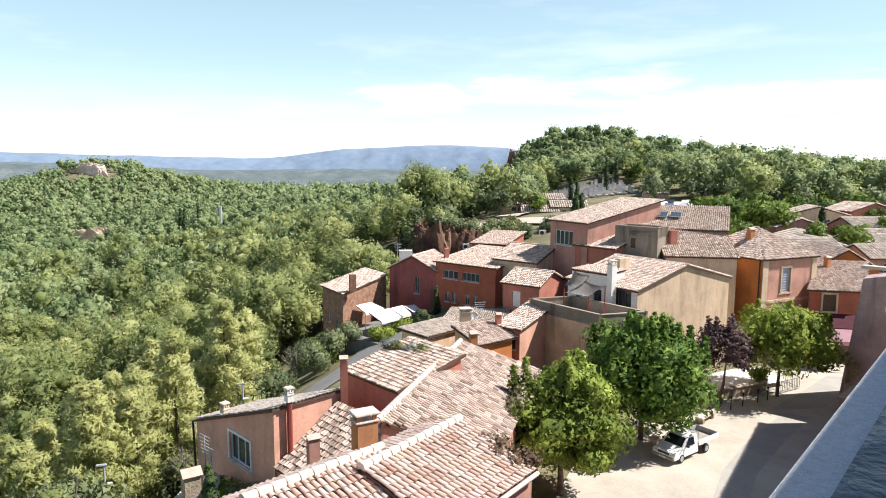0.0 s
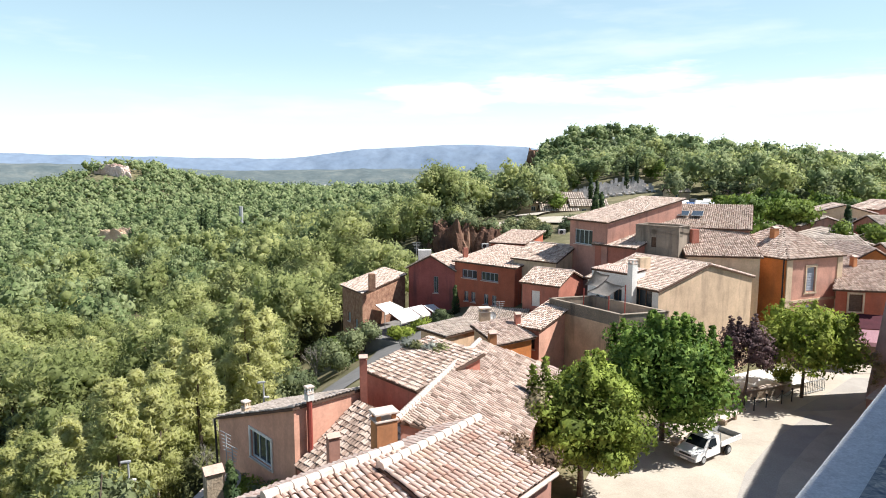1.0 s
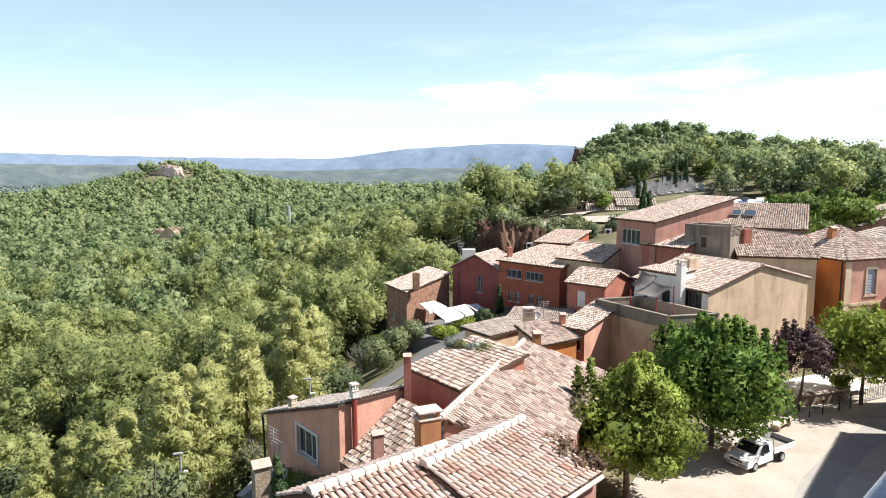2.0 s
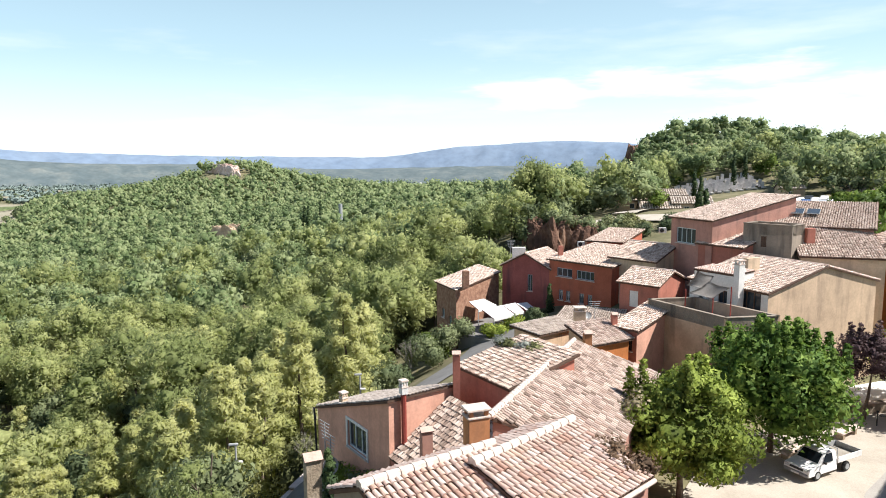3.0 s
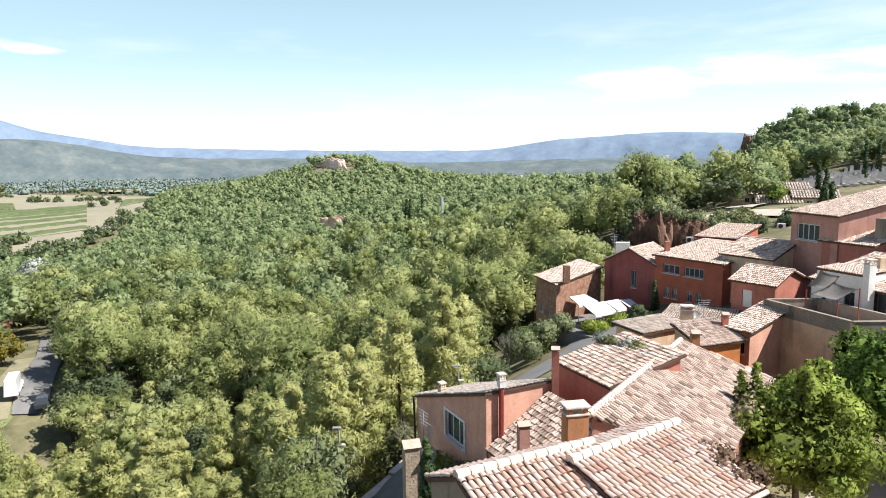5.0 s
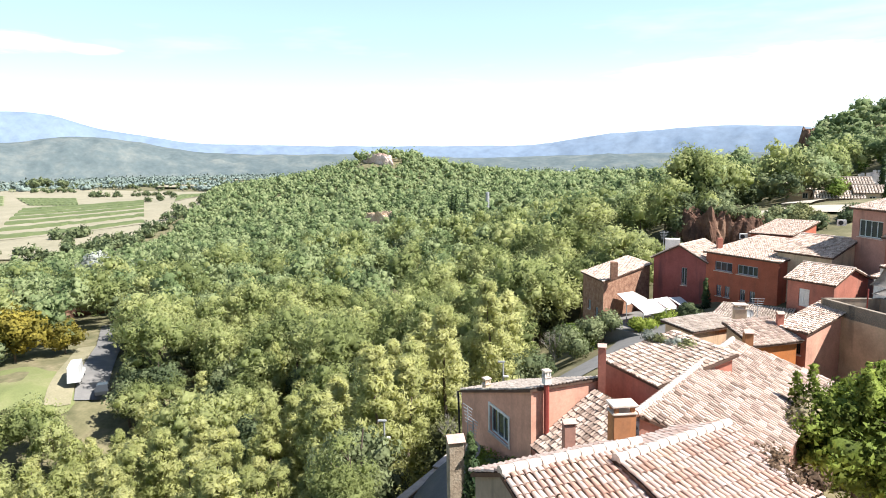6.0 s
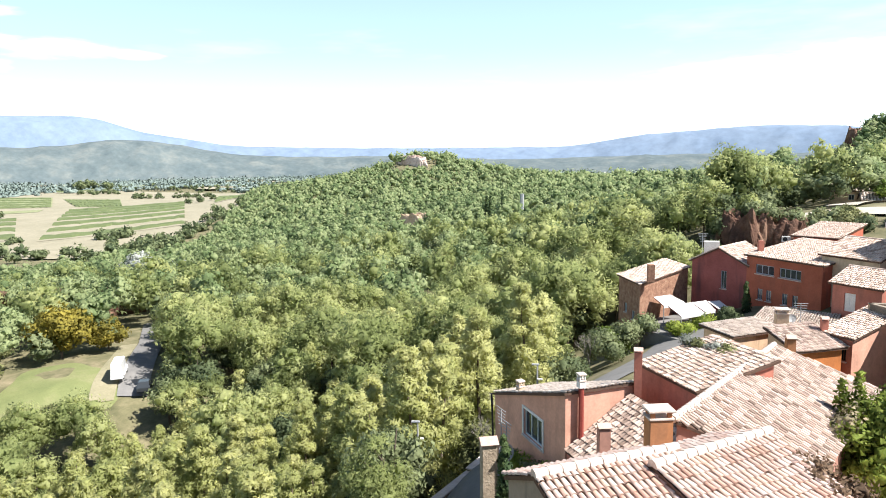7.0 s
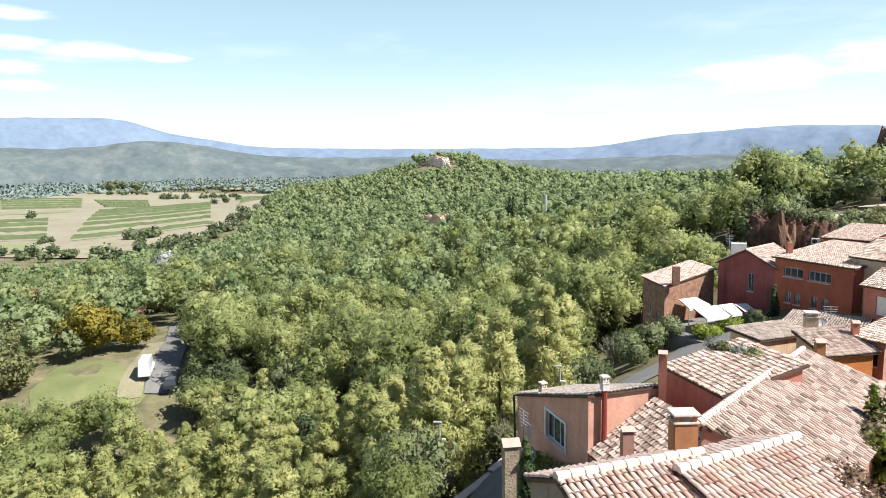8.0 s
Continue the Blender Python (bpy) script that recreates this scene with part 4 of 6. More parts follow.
def scatter(r0, r1, step, az0=-66, az1=38):
    """Jittered places in a ring of the country round the spur."""
    pts = []
    for r in np.arange(r0, r1, step):
        n = max(1, int(r * radians(az1 - az0) / step))
        a = np.radians(az0 + (az1 - az0) * (np.arange(n) + rng.uniform(0, 1, n)) / n)
        rr = r + rng.uniform(-0.5, 0.5, n) * step
        pts.append(np.stack([rr * np.sin(a), rr * np.cos(a)], -1))
    p = np.concatenate(pts)
    return p[wooded(p[:, 0], p[:, 1])]


near = np.concatenate([scatter(34, 57, 4.1), scatter(57, 150, 3.9)])
near = near[np.argsort(np.hypot(near[:, 0], near[:, 1]))][:350]
zn = ground_z(near[:, 0], near[:, 1])
LABELS = {0: ("pine_tree", "aleppo pine with a loose green crown on the slope", "pine tree"),
          1: ("pine_tree", "yellow-green young pine on the valley slope", "pine tree"),
          2: ("oak_tree", "low dark green oak among the pines", "oak tree")}
for (x, y), zz in zip(near, zn):
    zone = noise.noise(Vector((x * 0.045, y * 0.045, 3.0))) + 0.9 * soft(95, 55, math.hypot(x, y)) * soft(-10, -20, x)
    k = int(rng.integers(0, 4)) if zone + rng.normal(0, 0.2) < 0.3 else int(rng.integers(4, 6))
    if rng.uniform() < (0.25 if zone < 0.22 else 0.06):
        k = int(rng.integers(6, 9))
    nm, lb, ct = LABELS[0 if k < 4 else 1 if k < 6 else 2]
    plant((KINDS if math.hypot(x, y) < 60 else FARTHER)[k], nm, lb, ct, "woods below the village", x, y, zz - 0.2, rng.uniform(0.65, 1.35) * (0.9 if x < -38 and y < 62 else 1.0), rng.uniform(0, 6.28), rng.normal(0, 0.03))


def forest(name, label, places, kinds, s0, s1, mat):
    """Far woods as one sheet of many crowns."""
    z = ground_z(places[:, 0], places[:, 1])
    out = []
    pick = rng.integers(0, len(kinds), len(places))
    for i, tri in enumerate(kinds):
        q = places[pick == i]
        if not len(q):
            continue
        n = len(q)
        a, s = rng.uniform(0, 6.28, n), rng.uniform(s0, s1, n)
        ca, sa = np.cos(a)[:, None, None], np.sin(a)[:, None, None]
        T = np.broadcast_to(tri, (n, *tri.shape))
        turned = np.stack([T[..., 0] * ca - T[..., 1] * sa, T[..., 0] * sa + T[..., 1] * ca, T[..., 2]], -1)
        grow = np.stack([s, s, s * rng.uniform(0.85, 1.2, n)], -1)[:, None, None]
        foot = np.stack([q[:, 0], q[:, 1], z[pick == i]], -1)[:, None, None]
        out.append(np.concatenate([turned[:, :, :3] * grow + foot, turned[:, :, 3:]], 2).reshape(-1, 6, 3))
    me = tri_mesh(name, np.concatenate(out))
    tagged(link_mesh(name, me, mat), label, "woods", kind="stuff")


def crowns(n, h, w, clumps, per, size, shape=pine_clumps, low=0.3, core=1):
    return [crown_tris(rng, shape(rng, h, clumps, w, low), per, size, core=core) for _ in range(n)]


far_r = np.hypot(near[:, 0], near[:, 1]).max()
mid = scatter(far_r, 240, 5.2)
sel = rng.uniform(size=len(mid))
forest("pine_wood", "pine wood filling the valley below the village", mid[sel < 0.34], crowns(12, 9.2, 2.9, 14, 32, 0.36, low=0.15), 0.65, 1.15, PINE)
forest("pine_wood", "lighter olive-green pines in the valley", mid[(sel >= 0.34) & (sel < 0.6)], crowns(10, 9.2, 2.9, 14, 32, 0.36, low=0.1), 0.7, 1.2, PINE_NEAR)
forest("oak_wood", "darker oak scrub among the pines", mid[sel >= 0.6], crowns(8, 6.5, 2.8, 13, 18, 0.34, round_clumps, 0.1), 0.8, 1.2, OAK)
mid = scatter(240, 520, 6.0)
az = np.degrees(np.arctan2(mid[:, 0], mid[:, 1]))
brow = (az > 2.2) & (az < 6.6) & (np.hypot(mid[:, 0], mid[:, 1]) < 420)    # low scrub on the brow before the cliff
forest("oak_scrub", "low oak scrub on the brow of the hill", mid[brow], crowns(4, 7, 3.4, 8, 12, 0.9, round_clumps, 0.0), 0.3, 0.7, OAK)
mid = mid[~brow]
sel = rng.uniform(size=len(mid))
forest("pine_wood", "pine wood on the far slope", mid[sel < 0.75], crowns(16, 9.0, 2.9, 10, 8, 0.5, low=0.15), 0.6, 1.15, PINE)
forest("oak_wood", "darker oak wood on the far slope", mid[sel >= 0.75], crowns(6, 7, 3.3, 8, 5, 0.6, round_clumps, 0.1), 0.8, 1.3, OAK)
mid = scatter(520, 1000, 10.5)
forest("pine_wood", "distant pine ridge", mid, crowns(10, 8.5, 4.6, 6, 4, 1.1, low=0.15, core=0), 0.8, 1.3, PINE)

# street trees
def shoots(w, h, n):
    """Upright leafy shoots that break the crown's outline."""
    cl = []
    for _ in range(n):
        a, k = rng.uniform(0, 6.28), w * rng.uniform(0.1, 0.85)
        z = h * (0.98 - 0.25 * (k / w) ** 2)
        cl += [(k * math.cos(a), k * math.sin(a), z + 0.3 * j, 0.34 - 0.07 * j) for j in range(-2, 4)]
    return cl


def mulberry_clumps(h, n, w, low):
    """An even, broad crown: clumps spread over a squat dome."""
    cl = []
    for i in range(n):
        polar = math.acos(1 - 1.75 * (i + 0.5) / n)
        a = i * 2.4 + rng.uniform(-0.4, 0.4)
        k = rng.uniform(0.6, 0.88)
        cl.append((w * k * math.sin(polar) * math.cos(a), w * k * math.sin(polar) * math.sin(a), h * (1 + low) / 2 + h * (1 - low) / 2 * math.cos(polar) * k, w * rng.uniform(0.22, 0.36)))
    return cl


def street_tree(label, x, y, h, w, n, per, size, mat, low, sh, name="mulberry_tree", r=0.2):
    cl = mulberry_clumps(h, n, w, low)
    tris = crown_tris(rng, cl, per, size)
    if sh:
        tris = np.concatenate([tris, crown_tris(rng, shoots(w, h, sh), 26, size)])
    crown = tri_mesh("crown", tris)
    crown.materials.append(mat)
    plant((trunk_mesh(rng, "trunk", h * 0.75, r, cl, 14), crown), name, label, "tree", "street trees", x, y, 0.0, 1.0, rng.uniform(0, 6))


street_tree("bushy light green mulberry tree beside the house", 6.4, 33.2, 7.3, 3.5, 46, 330, 0.13, MULBERRY2, 0.12, 8)
street_tree("large dark green mulberry tree with upright shoots", 13.0, 40.6, 7.7, 4.4, 56, 330, 0.15, MULBERRY, 0.14, 26)
street_tree("purple-leaved plum tree on the square", 21.0, 47.2, 6.2, 2.3, 30, 190, 0.09, PURPLE, 0.38, 6, "plum_tree", 0.14)
street_tree("bright yellow-green lime tree by the railing", 26.2, 48.9, 7.0, 4.1, 42, 210, 0.14, LIME, 0.3, 6, "lime_tree", 0.15)


# ------------------------------------------------------------------ far mountains
def ridge_line(name, label, r, skyline, base, mat):
    """A range of hills: skyline is a row of (azimuth, height)."""
    n = 220
    az = np.linspace(-75, 45, n)
    h = np.interp(az, [a for a, _ in skyline], [z for _, z in skyline])
    h = np.convolve(np.pad(h, 3, mode="edge"), np.ones(7) / 7, "valid")
    h = h + np.array([noise.fractal(Vector((a * 0.5, r * 0.01, 0)), 1.0, 2.0, 5) for a in az]) * 5
    V, F = [], []
    m = 9
    for i in range(n):
        for j in range(m):
            f = j / (m - 1)
            rr = r + 380 * f
            a = radians(az[i])
            w = noise.noise(Vector((az[i] * 0.9, f * 4, r * 0.01))) * 0.12 * math.sin(math.pi * f)
            V.append((rr * math.sin(a), rr * math.cos(a), base + (h[i] - base) * min(1, math.sin(f * math.pi / 2) + w)))
    for i in range(n - 1):
        for j in range(m - 1):
            F.append((i * m + j, (i + 1) * m + j, (i + 1) * m + j + 1, i * m + j + 1))
    tagged(soup(name, V, F, mat, smooth=True), label, "mountains", kind="structure")


# the mountains' distance haze is painted in as blue base colour
HAZE_BLUE = mottled("haze_tinted_blue_slopes", [(0.165, 0.225, 0.315), (0.21, 0.27, 0.355)], 0.004, 1.0, 0.02, 0.2, 3.0)
# nearer hills: green greyed in the colour itself to stand for haze
HAZE_GREEN = mottled("haze_tinted_green_slopes", [(0.09, 0.12, 0.13), (0.125, 0.155, 0.16), (0.19, 0.21, 0.20)], 0.012, 1.0, 0.05, 0.2, 3.0)
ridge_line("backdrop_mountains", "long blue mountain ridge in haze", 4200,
           [(-75, 300), (-62, 313), (-54, 322), (-50, 205), (-48, 195), (-44, 129), (-32, 101), (-15, 84), (-9, 153), (0, 190), (6.3, 165), (12, 60), (45, 0)], -60, HAZE_BLUE)
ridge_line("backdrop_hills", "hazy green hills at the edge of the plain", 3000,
           [(-75, 100), (-62, 110), (-57, 100), (-52.5, 141), (-49, 125), (-44, 60), (-38, 42), (-32, 40), (-20, 8), (-5, 20), (10, 10), (45, 0)], -60, HAZE_GREEN)


# ------------------------------------------------------------------ street, lanes and walls
def strip(name, left, right, mat, label, lift=0.07, across=4, flat=None, category="road"):
    """A road surface between two edge lines, laid on the ground."""
    def resample(line, n):
        q = np.array(line, float)
        s = np.concatenate([[0], np.cumsum(np.hypot(*np.diff(q, axis=0).T))])
        t = np.linspace(0, s[-1], n)
        return np.stack([np.interp(t, s, q[:, 0]), np.interp(t, s, q[:, 1])], -1)
    n = 36
    a, b = resample(left, n), resample(right, n)
    f = np.linspace(0, 1, across + 1)
    P = a[:, None] * (1 - f)[None, :, None] + b[:, None] * f[None, :, None]
    Z = ground_z(P[..., 0], P[..., 1]) + lift if flat is None else np.full(P.shape[:2], flat)
    V = np.concatenate([P, Z[..., None]], -1).reshape(-1, 3)
    m = across + 1
    F = [(i * m + j, i * m + j + 1, (i + 1) * m + j + 1, (i + 1) * m + j) for i in range(n - 1) for j in range(across)]
    return tagged(soup(name, V, F, mat), label, category, kind="structure")


strip("road", [(2.0, 22), (4.6, 29), (7, 35), (9.5, 40), (14, 44.5), (19, 48), (24, 52), (30, 56), (38, 64)],
      [(14, 10), (24, 24), (30, 32), (34, 40), (35, 46), (38, 50), (42, 54), (47, 60)], STREET, "pale sunlit street and square of worn concrete", flat=0.02)
strip("road_patch", [(12.3, 29), (16.5, 36.2), (20, 40.5), (25, 45.5)], [(13.9, 28.4), (18.2, 35.6), (22.2, 40.2), (26.4, 44.6)], PATCH, "greyer repaired strip in the pale street", flat=0.026)
strip("road_patch", [(24, 45.9), (29, 50.2), (33, 54)], [(28.4, 46.4), (31.4, 49), (36, 53.4)], PATCH, "greyer repaired patch in the pale street", flat=0.026)
strip("lane", [(-15.9, 24), (-16.0, 30), (-15.4, 35), (-14.4, 44), (-11, 52), (-8.8, 60), (-8, 66)],
      [(-12.4, 24), (-12.5, 30), (-11.9, 35), (-10.8, 44), (-7.6, 52), (-4.6, 60), (-2, 66)], ASPHALT, "narrow asphalt lane along the village edge", lift=0.12)
strip("lane", [(2, 112), (6, 116), (13, 118), (22, 116), (30, 112)], [(3, 109), (7, 111), (13, 111), (20, 108), (28, 104)], STREET, "pale lane on the plateau", lift=0.35)
strip("lane", [(10, 124), (13, 136), (16, 150)], [(14, 120), (18, 134), (21, 148)], STREET, "pale lane leading uphill", lift=0.5)
strip("road", [(-82.2, 59.8), (-84.6, 62), (-92.3, 69.8), (-100.3, 78.3), (-117, 93)], [(-79.3, 62.6), (-81.7, 65), (-89.2, 72.8), (-97.2, 81.3), (-114, 96)], ASPHALT, "grey valley road between trees", lift=0.22)
strip("verge", [(-83.5, 56), (-87, 59.5), (-94.5, 68), (-102, 76)], [(-81.8, 59.0), (-84.7, 61.9), (-92.4, 69.7), (-100.4, 78.2)], DUST, "dusty roadside verge", lift=0.17, category="verge")

# meadow beside the valley road
bm = bmesh.new()
ring = []
for i in range(40):
    a = 2 * math.pi * i / 40
    r = 1 + 0.08 * math.sin(3 * a) + 0.05 * math.sin(7 * a)
    x, y = -90.5 + 10.5 * r * math.cos(a) * 0.9 - 3 * r * math.sin(a), 56.5 + 8.5 * r * math.sin(a)
    ring.append(bm.verts.new((x, y, gz(x, y) + 0.1)))
mid_v = bm.verts.new((-90.5, 56.5, gz(-90.5, 56.5) + 0.35))
for i in range(40):
    bm.faces.new((mid_v, ring[i], ring[(i + 1) % 40]))
tagged(part("meadow", bm, MEADOW), "mown green meadow beside the valley road", "meadow", kind="structure")


def wall_run(name, label, pts, h, t, mat, cap=None, base=-1.0, top=None):
    """A low wall along a line, with a capping."""
    w = thing(name, label, "wall", kind="structure")
    for (x0, y0), (x1, y1) in zip(pts, pts[1:]):
        L = math.hypot(x1 - x0, y1 - y0)
        zg = top - h if top is not None else (gz(x0, y0) + gz(x1, y1)) / 2
        bm = bmesh.new()
        box(bm, ((x0 + x1) / 2, (y0 + y1) / 2, zg + (h + base) / 2), (L + t * 0.8, t, h - base), math.atan2(y1 - y0, x1 - x0), 0.02)
        part("wall", bm, mat, w)
        if cap:
            bm = bmesh.new()
            box(bm, ((x0 + x1) / 2, (y0 + y1) / 2, zg + h + 0.05), (L + t, t + 0.12, 0.1), math.atan2(y1 - y0, x1 - x0), 0.02)
            part("capping", bm, cap, w)
    return w


wall_run("stone_wall", "low stone wall along the lane edge", [(-16.3, 25), (-16.4, 30.3), (-15.7, 35.5), (-14.8, 44)], 0.55, 0.45, STONE, MORTAR, -2.5)
wall_run("stone_wall", "low stone wall round the planted terrace", [(20.5, 47.9), (22.6, 48.7), (25.2, 49.9), (26.0, 50.6)], 0.75, 0.4, STONE, MORTAR, top=0.75)
wall_run("stone_wall", "pink wall step at the street corner", [(29.0, 45.2), (31.5, 47.6)], 1.3, 0.35, PINK, MORTAR, top=1.3)
strip("paved_terrace", [(22.2, 49.0), (25.6, 50.4), (28.3, 51.4)], [(20.8, 52), (25.2, 54.6), (28, 55.4)], WHITE, "white paved cafe terrace", flat=0.42, category="terrace")


# battered corner wall of the neighbouring building
def corner_tower():
    t = thing("corner_wall", "battered rose plastered corner of a tall building", "wall", kind="structure")
    bm = bmesh.new()
    lo = [(30.6, 48.4), (36, 43.0), (38, 45), (32.4, 50.4)]
    hi = [(31.3, 47.6), (36, 43.0), (38, 45), (32.9, 49.4)]
    a = [bm.verts.new((x, y, -0.6)) for x, y in lo]
    b = [bm.verts.new((x, y, z)) for (x, y), z in zip(hi, (9.6, 11.2, 11.2, 9.6))]
    bm.faces.new(b)
    for i in range(4):
        j = (i + 1) % 4
        bm.faces.new((a[i], a[j], b[j], b[i]))
    bmesh.ops.subdivide_edges(bm, edges=bm.edges[:], cuts=2)
    part("wall", bm, MAUVE, t)
    bm = bmesh.new()
    box(bm, (33.6, 45.3, 10.5), (6.8, 0.7, 0.25), math.atan2(-4.6, 4.7), 0.03)
    part("capping", bm, MORTAR, t)


corner_tower()


# ------------------------------------------------------------------ chimneys, pipes, vents
def chimney(label, x, y, z0, z1, w, d, mat, rz=0.0, cap="slab", band=True):
    c = thing("chimney", label, "chimney", "chimneys")
    bm = bmesh.new()
    box(bm, (x, y, (z0 + z1) / 2), (w, d, z1 - z0), rz, 0.015)
    part("shaft", bm, mat, c)
    bm = bmesh.new()
    if cap == "slab":
        box(bm, (x, y, z1 + 0.05), (w * 1.12, d * 1.12, 0.08), rz, 0.02)
        part("band", bm, MORTAR, c)
        for sx in (-0.36, 0.36):
            for sy in (-0.36, 0.36):
                bm = bmesh.new()
                q = Matrix.Rotation(rz, 3, "Z") @ Vector((sx * w, sy * d, 0))
                box(bm, (x + q.x, y + q.y, z1 + 0.2), (w * 0.18, d * 0.18, 0.22), rz)
                part("cap_pillar", bm, mat, c)
        bm = bmesh.new()
        box(bm, (x, y, z1 + 0.35), (w * 1.18, d * 1.18, 0.08), rz, 0.02)
        part("cover", bm, MORTAR, c)
    elif cap == "tiles":
        for s in (-1, 1):
            bm = bmesh.new()
            q = Matrix.Rotation(rz, 3, "Z") @ Vector((0, s * d * 0.3, 0))
            m = Matrix.Translation((x + q.x, y + q.y, z1 + 0.14)) @ Matrix.Rotation(rz, 4, "Z") @ Matrix.Rotation(s * -0.5, 4, "X")
            bmesh.ops.create_cube(bm, size=1, matrix=m @ Matrix.Diagonal((w * 1.2, d * 0.75, 0.06, 1)))
            part("cap_tile", bm, TILE_NEW, c)
    return c


chimney("broad orange chimney with a stone slab cap and arched vents", -2.98, 23.9, 3.0, 7.9, 0.86, 0.66, ORANGE2, 0.5)
chimney("small pink chimney with a tile cap", -5.6, 26.9, 3.0, 5.85, 0.5, 0.42, PINK, 0.5, "tiles")
chimney("slim orange chimney stack against the wing", -4.85, 30.9, 3, 8.2, 0.36, 0.36, ROSE, 0.2, "tiles")
chimney("little white vent stack on the low roof", -11.3, 32.4, 3.9, 5.05, 0.36, 0.36, CREAM, -0.7)
chimney("pink chimney on the patched roof", 2.1, 43.4, 3.5, 6.3, 0.5, 0.5, ORANGE2, 0.3, "tiles")
chimney("tall white chimney by the roof terrace", 13.55, 51.25, 6.0, 10.0, 0.6, 0.5, WHITE, 0.6)
chimney("low grey boxed chimney", 15.3, 54.6, 8.4, 10.1, 1.3, 0.5, CREAM, 0.6, "none")
chimney("square red chimney on old tiles", 21.8, 61.2, 9.2, 11.9, 0.7, 0.6, ROSE, 0.2, "none")
chimney("cream chimney on the hipped roof", 29.6, 62.0, 10.4, 11.9, 0.6, 0.55, ORANGE2, 0.4, "tiles")
chimney("narrow chimney on the stone house", -9.6, 67.9, 4.6, 6.4, 0.7, 0.6, RUBBLE, 0.3, "none")
chimney("narrow chimney on the red house", 0.4, 73.0, 6.8, 8.6, 0.5, 0.5, ROSE, 0.3, "none")
chimney("pale chimney with an open slab cap", 1.9, 52.9, 3.5, 5.7, 0.85, 0.75, CREAM, 0.2)
chimney("small red chimney with a dark cowl", 4.3, 49.0, 4.5, 6.35, 0.4, 0.4, ROSE, 0.3, "tiles")
chimney("stone gate pillar with a tiled cap", -11.6, 28.4, -1.0, 3.5, 0.75, 0.75, STONE, 0.6, "tiles")
chimney("white box on the upper roof", -4.6, 79.2, 5.5, 7.6, 1.6, 1.0, WHITE, 0.1, "none")
chimney("orange stack beside the gable", 38.0, 63.4, 7, 9.0, 0.5, 0.45, ORANGE2, 0.4, "tiles")


def pipe(name, label, pts, r, mat, category="pipe"):
    bm = bmesh.new()
    for a, b in zip(pts, pts[1:]):
        rod(bm, a, b, r, r, 8)
    return tagged(part(name, bm, mat), label, category)


pipe("flue_pipe", "dark red flue pipe up the pink wall", [(-7.05, 28.75, 3.2), (-7.05, 28.75, 7.0)], 0.13, DARKRED)
chimney("white cowl on the red flue", -7.05, 28.75, 6.85, 7.15, 0.34, 0.34, WHITE, 0.7)
pipe("drainpipe", "black drainpipe at the house corner", [(-13.75, 34.25, 3.7), (-13.6, 33.95, 3.2), (-13.5, 33.9, -1.0)], 0.06, BLACK)
pipe("drainpipe", "pale drainpipe down the terrace wall", [(10.0, 49.2, 5.8), (9.95, 49.15, 0.2)], 0.07, WHITE)
pipe("drainpipe", "dark drainpipe on the orange corner", [(28.75, 58.1, 9.5), (28.75, 58.1, 0.0)], 0.07, BLACK)
pipe("gutter", "zinc gutter under the tile eave", [(0.55, 15.05, 8.72), (2.8, 17.95, 8.72)], 0.07, MORTAR, "gutter")


# ------------------------------------------------------------------ masts, lamps, dishes
def street_lamp(x, y, z0, z1):
    t = thing("street_lamp", "slim grey street lamp with a small head", "street lamp")
    bm = bmesh.new()
    rod(bm, (x, y, z0), (x, y, z1), 0.09, 0.06, 10)
    part("pole", bm, ZINC, t)
    bm = bmesh.new()
    box(bm, (x - 0.15, y, z1 + 0.05), (0.6, 0.22, 0.12), 0.3, 0.03)
    part("head", bm, ZINC, t)
    bm = bmesh.new()
    box(bm, (x + 0.2, y, z1 - 1.1), (0.45, 0.16, 0.14), 0.3, 0.03)
    part("side_lamp", bm, WHITE, t)


street_lamp(-20.2, 36.8, gz(-20.2, 36.8) - 0.5, -0.2)
street_lamp(-15.0, 47.0, gz(-15, 47) - 0.5, 1.4)
pipe("utility_pole", "dark wooden utility pole among the trees", [(-21.8, 45.0, gz(-21.8, 45) - 1), (-21.8, 45.0, 0.1)], 0.13, BARK, "pole")
pipe("telegraph_mast", "tall pale mast in the woods", [(-97.8, 283.6, gz(-97.8, 283.6)), (-97.8, 283.6, 1.0)], 0.9, ZINC, "mast")


def aerial(x, y, z0, z1, rz=0.0):
    t = thing("tv_aerial", "thin metal television aerial with cross bars", "aerial")
    bm = bmesh.new()
    rod(bm, (x, y, z0), (x, y, z1), 0.03, 0.03, 6)
    part("mast", bm, ZINC, t)
    for i in range(6):
        bm = bmesh.new()
        w = 0.5 - 0.05 * i
        rod(bm, (x - w * math.cos(rz), y - w * math.sin(rz), z1 - 0.18 * i), (x + w * math.cos(rz), y + w * math.sin(rz), z1 - 0.18 * i), 0.02, 0.02, 5)
        part("bar", bm, ZINC, t)


aerial(-11.75, 30.6, 0.5, 4.4, -0.7)
aerial(-11.3, 30.2, 0.5, 3.9, -0.7)
aerial(3.2, 54.6, 4.0, 6.2, 0.2)
aerial(-5.5, 78, 6, 8.6, 0.2)


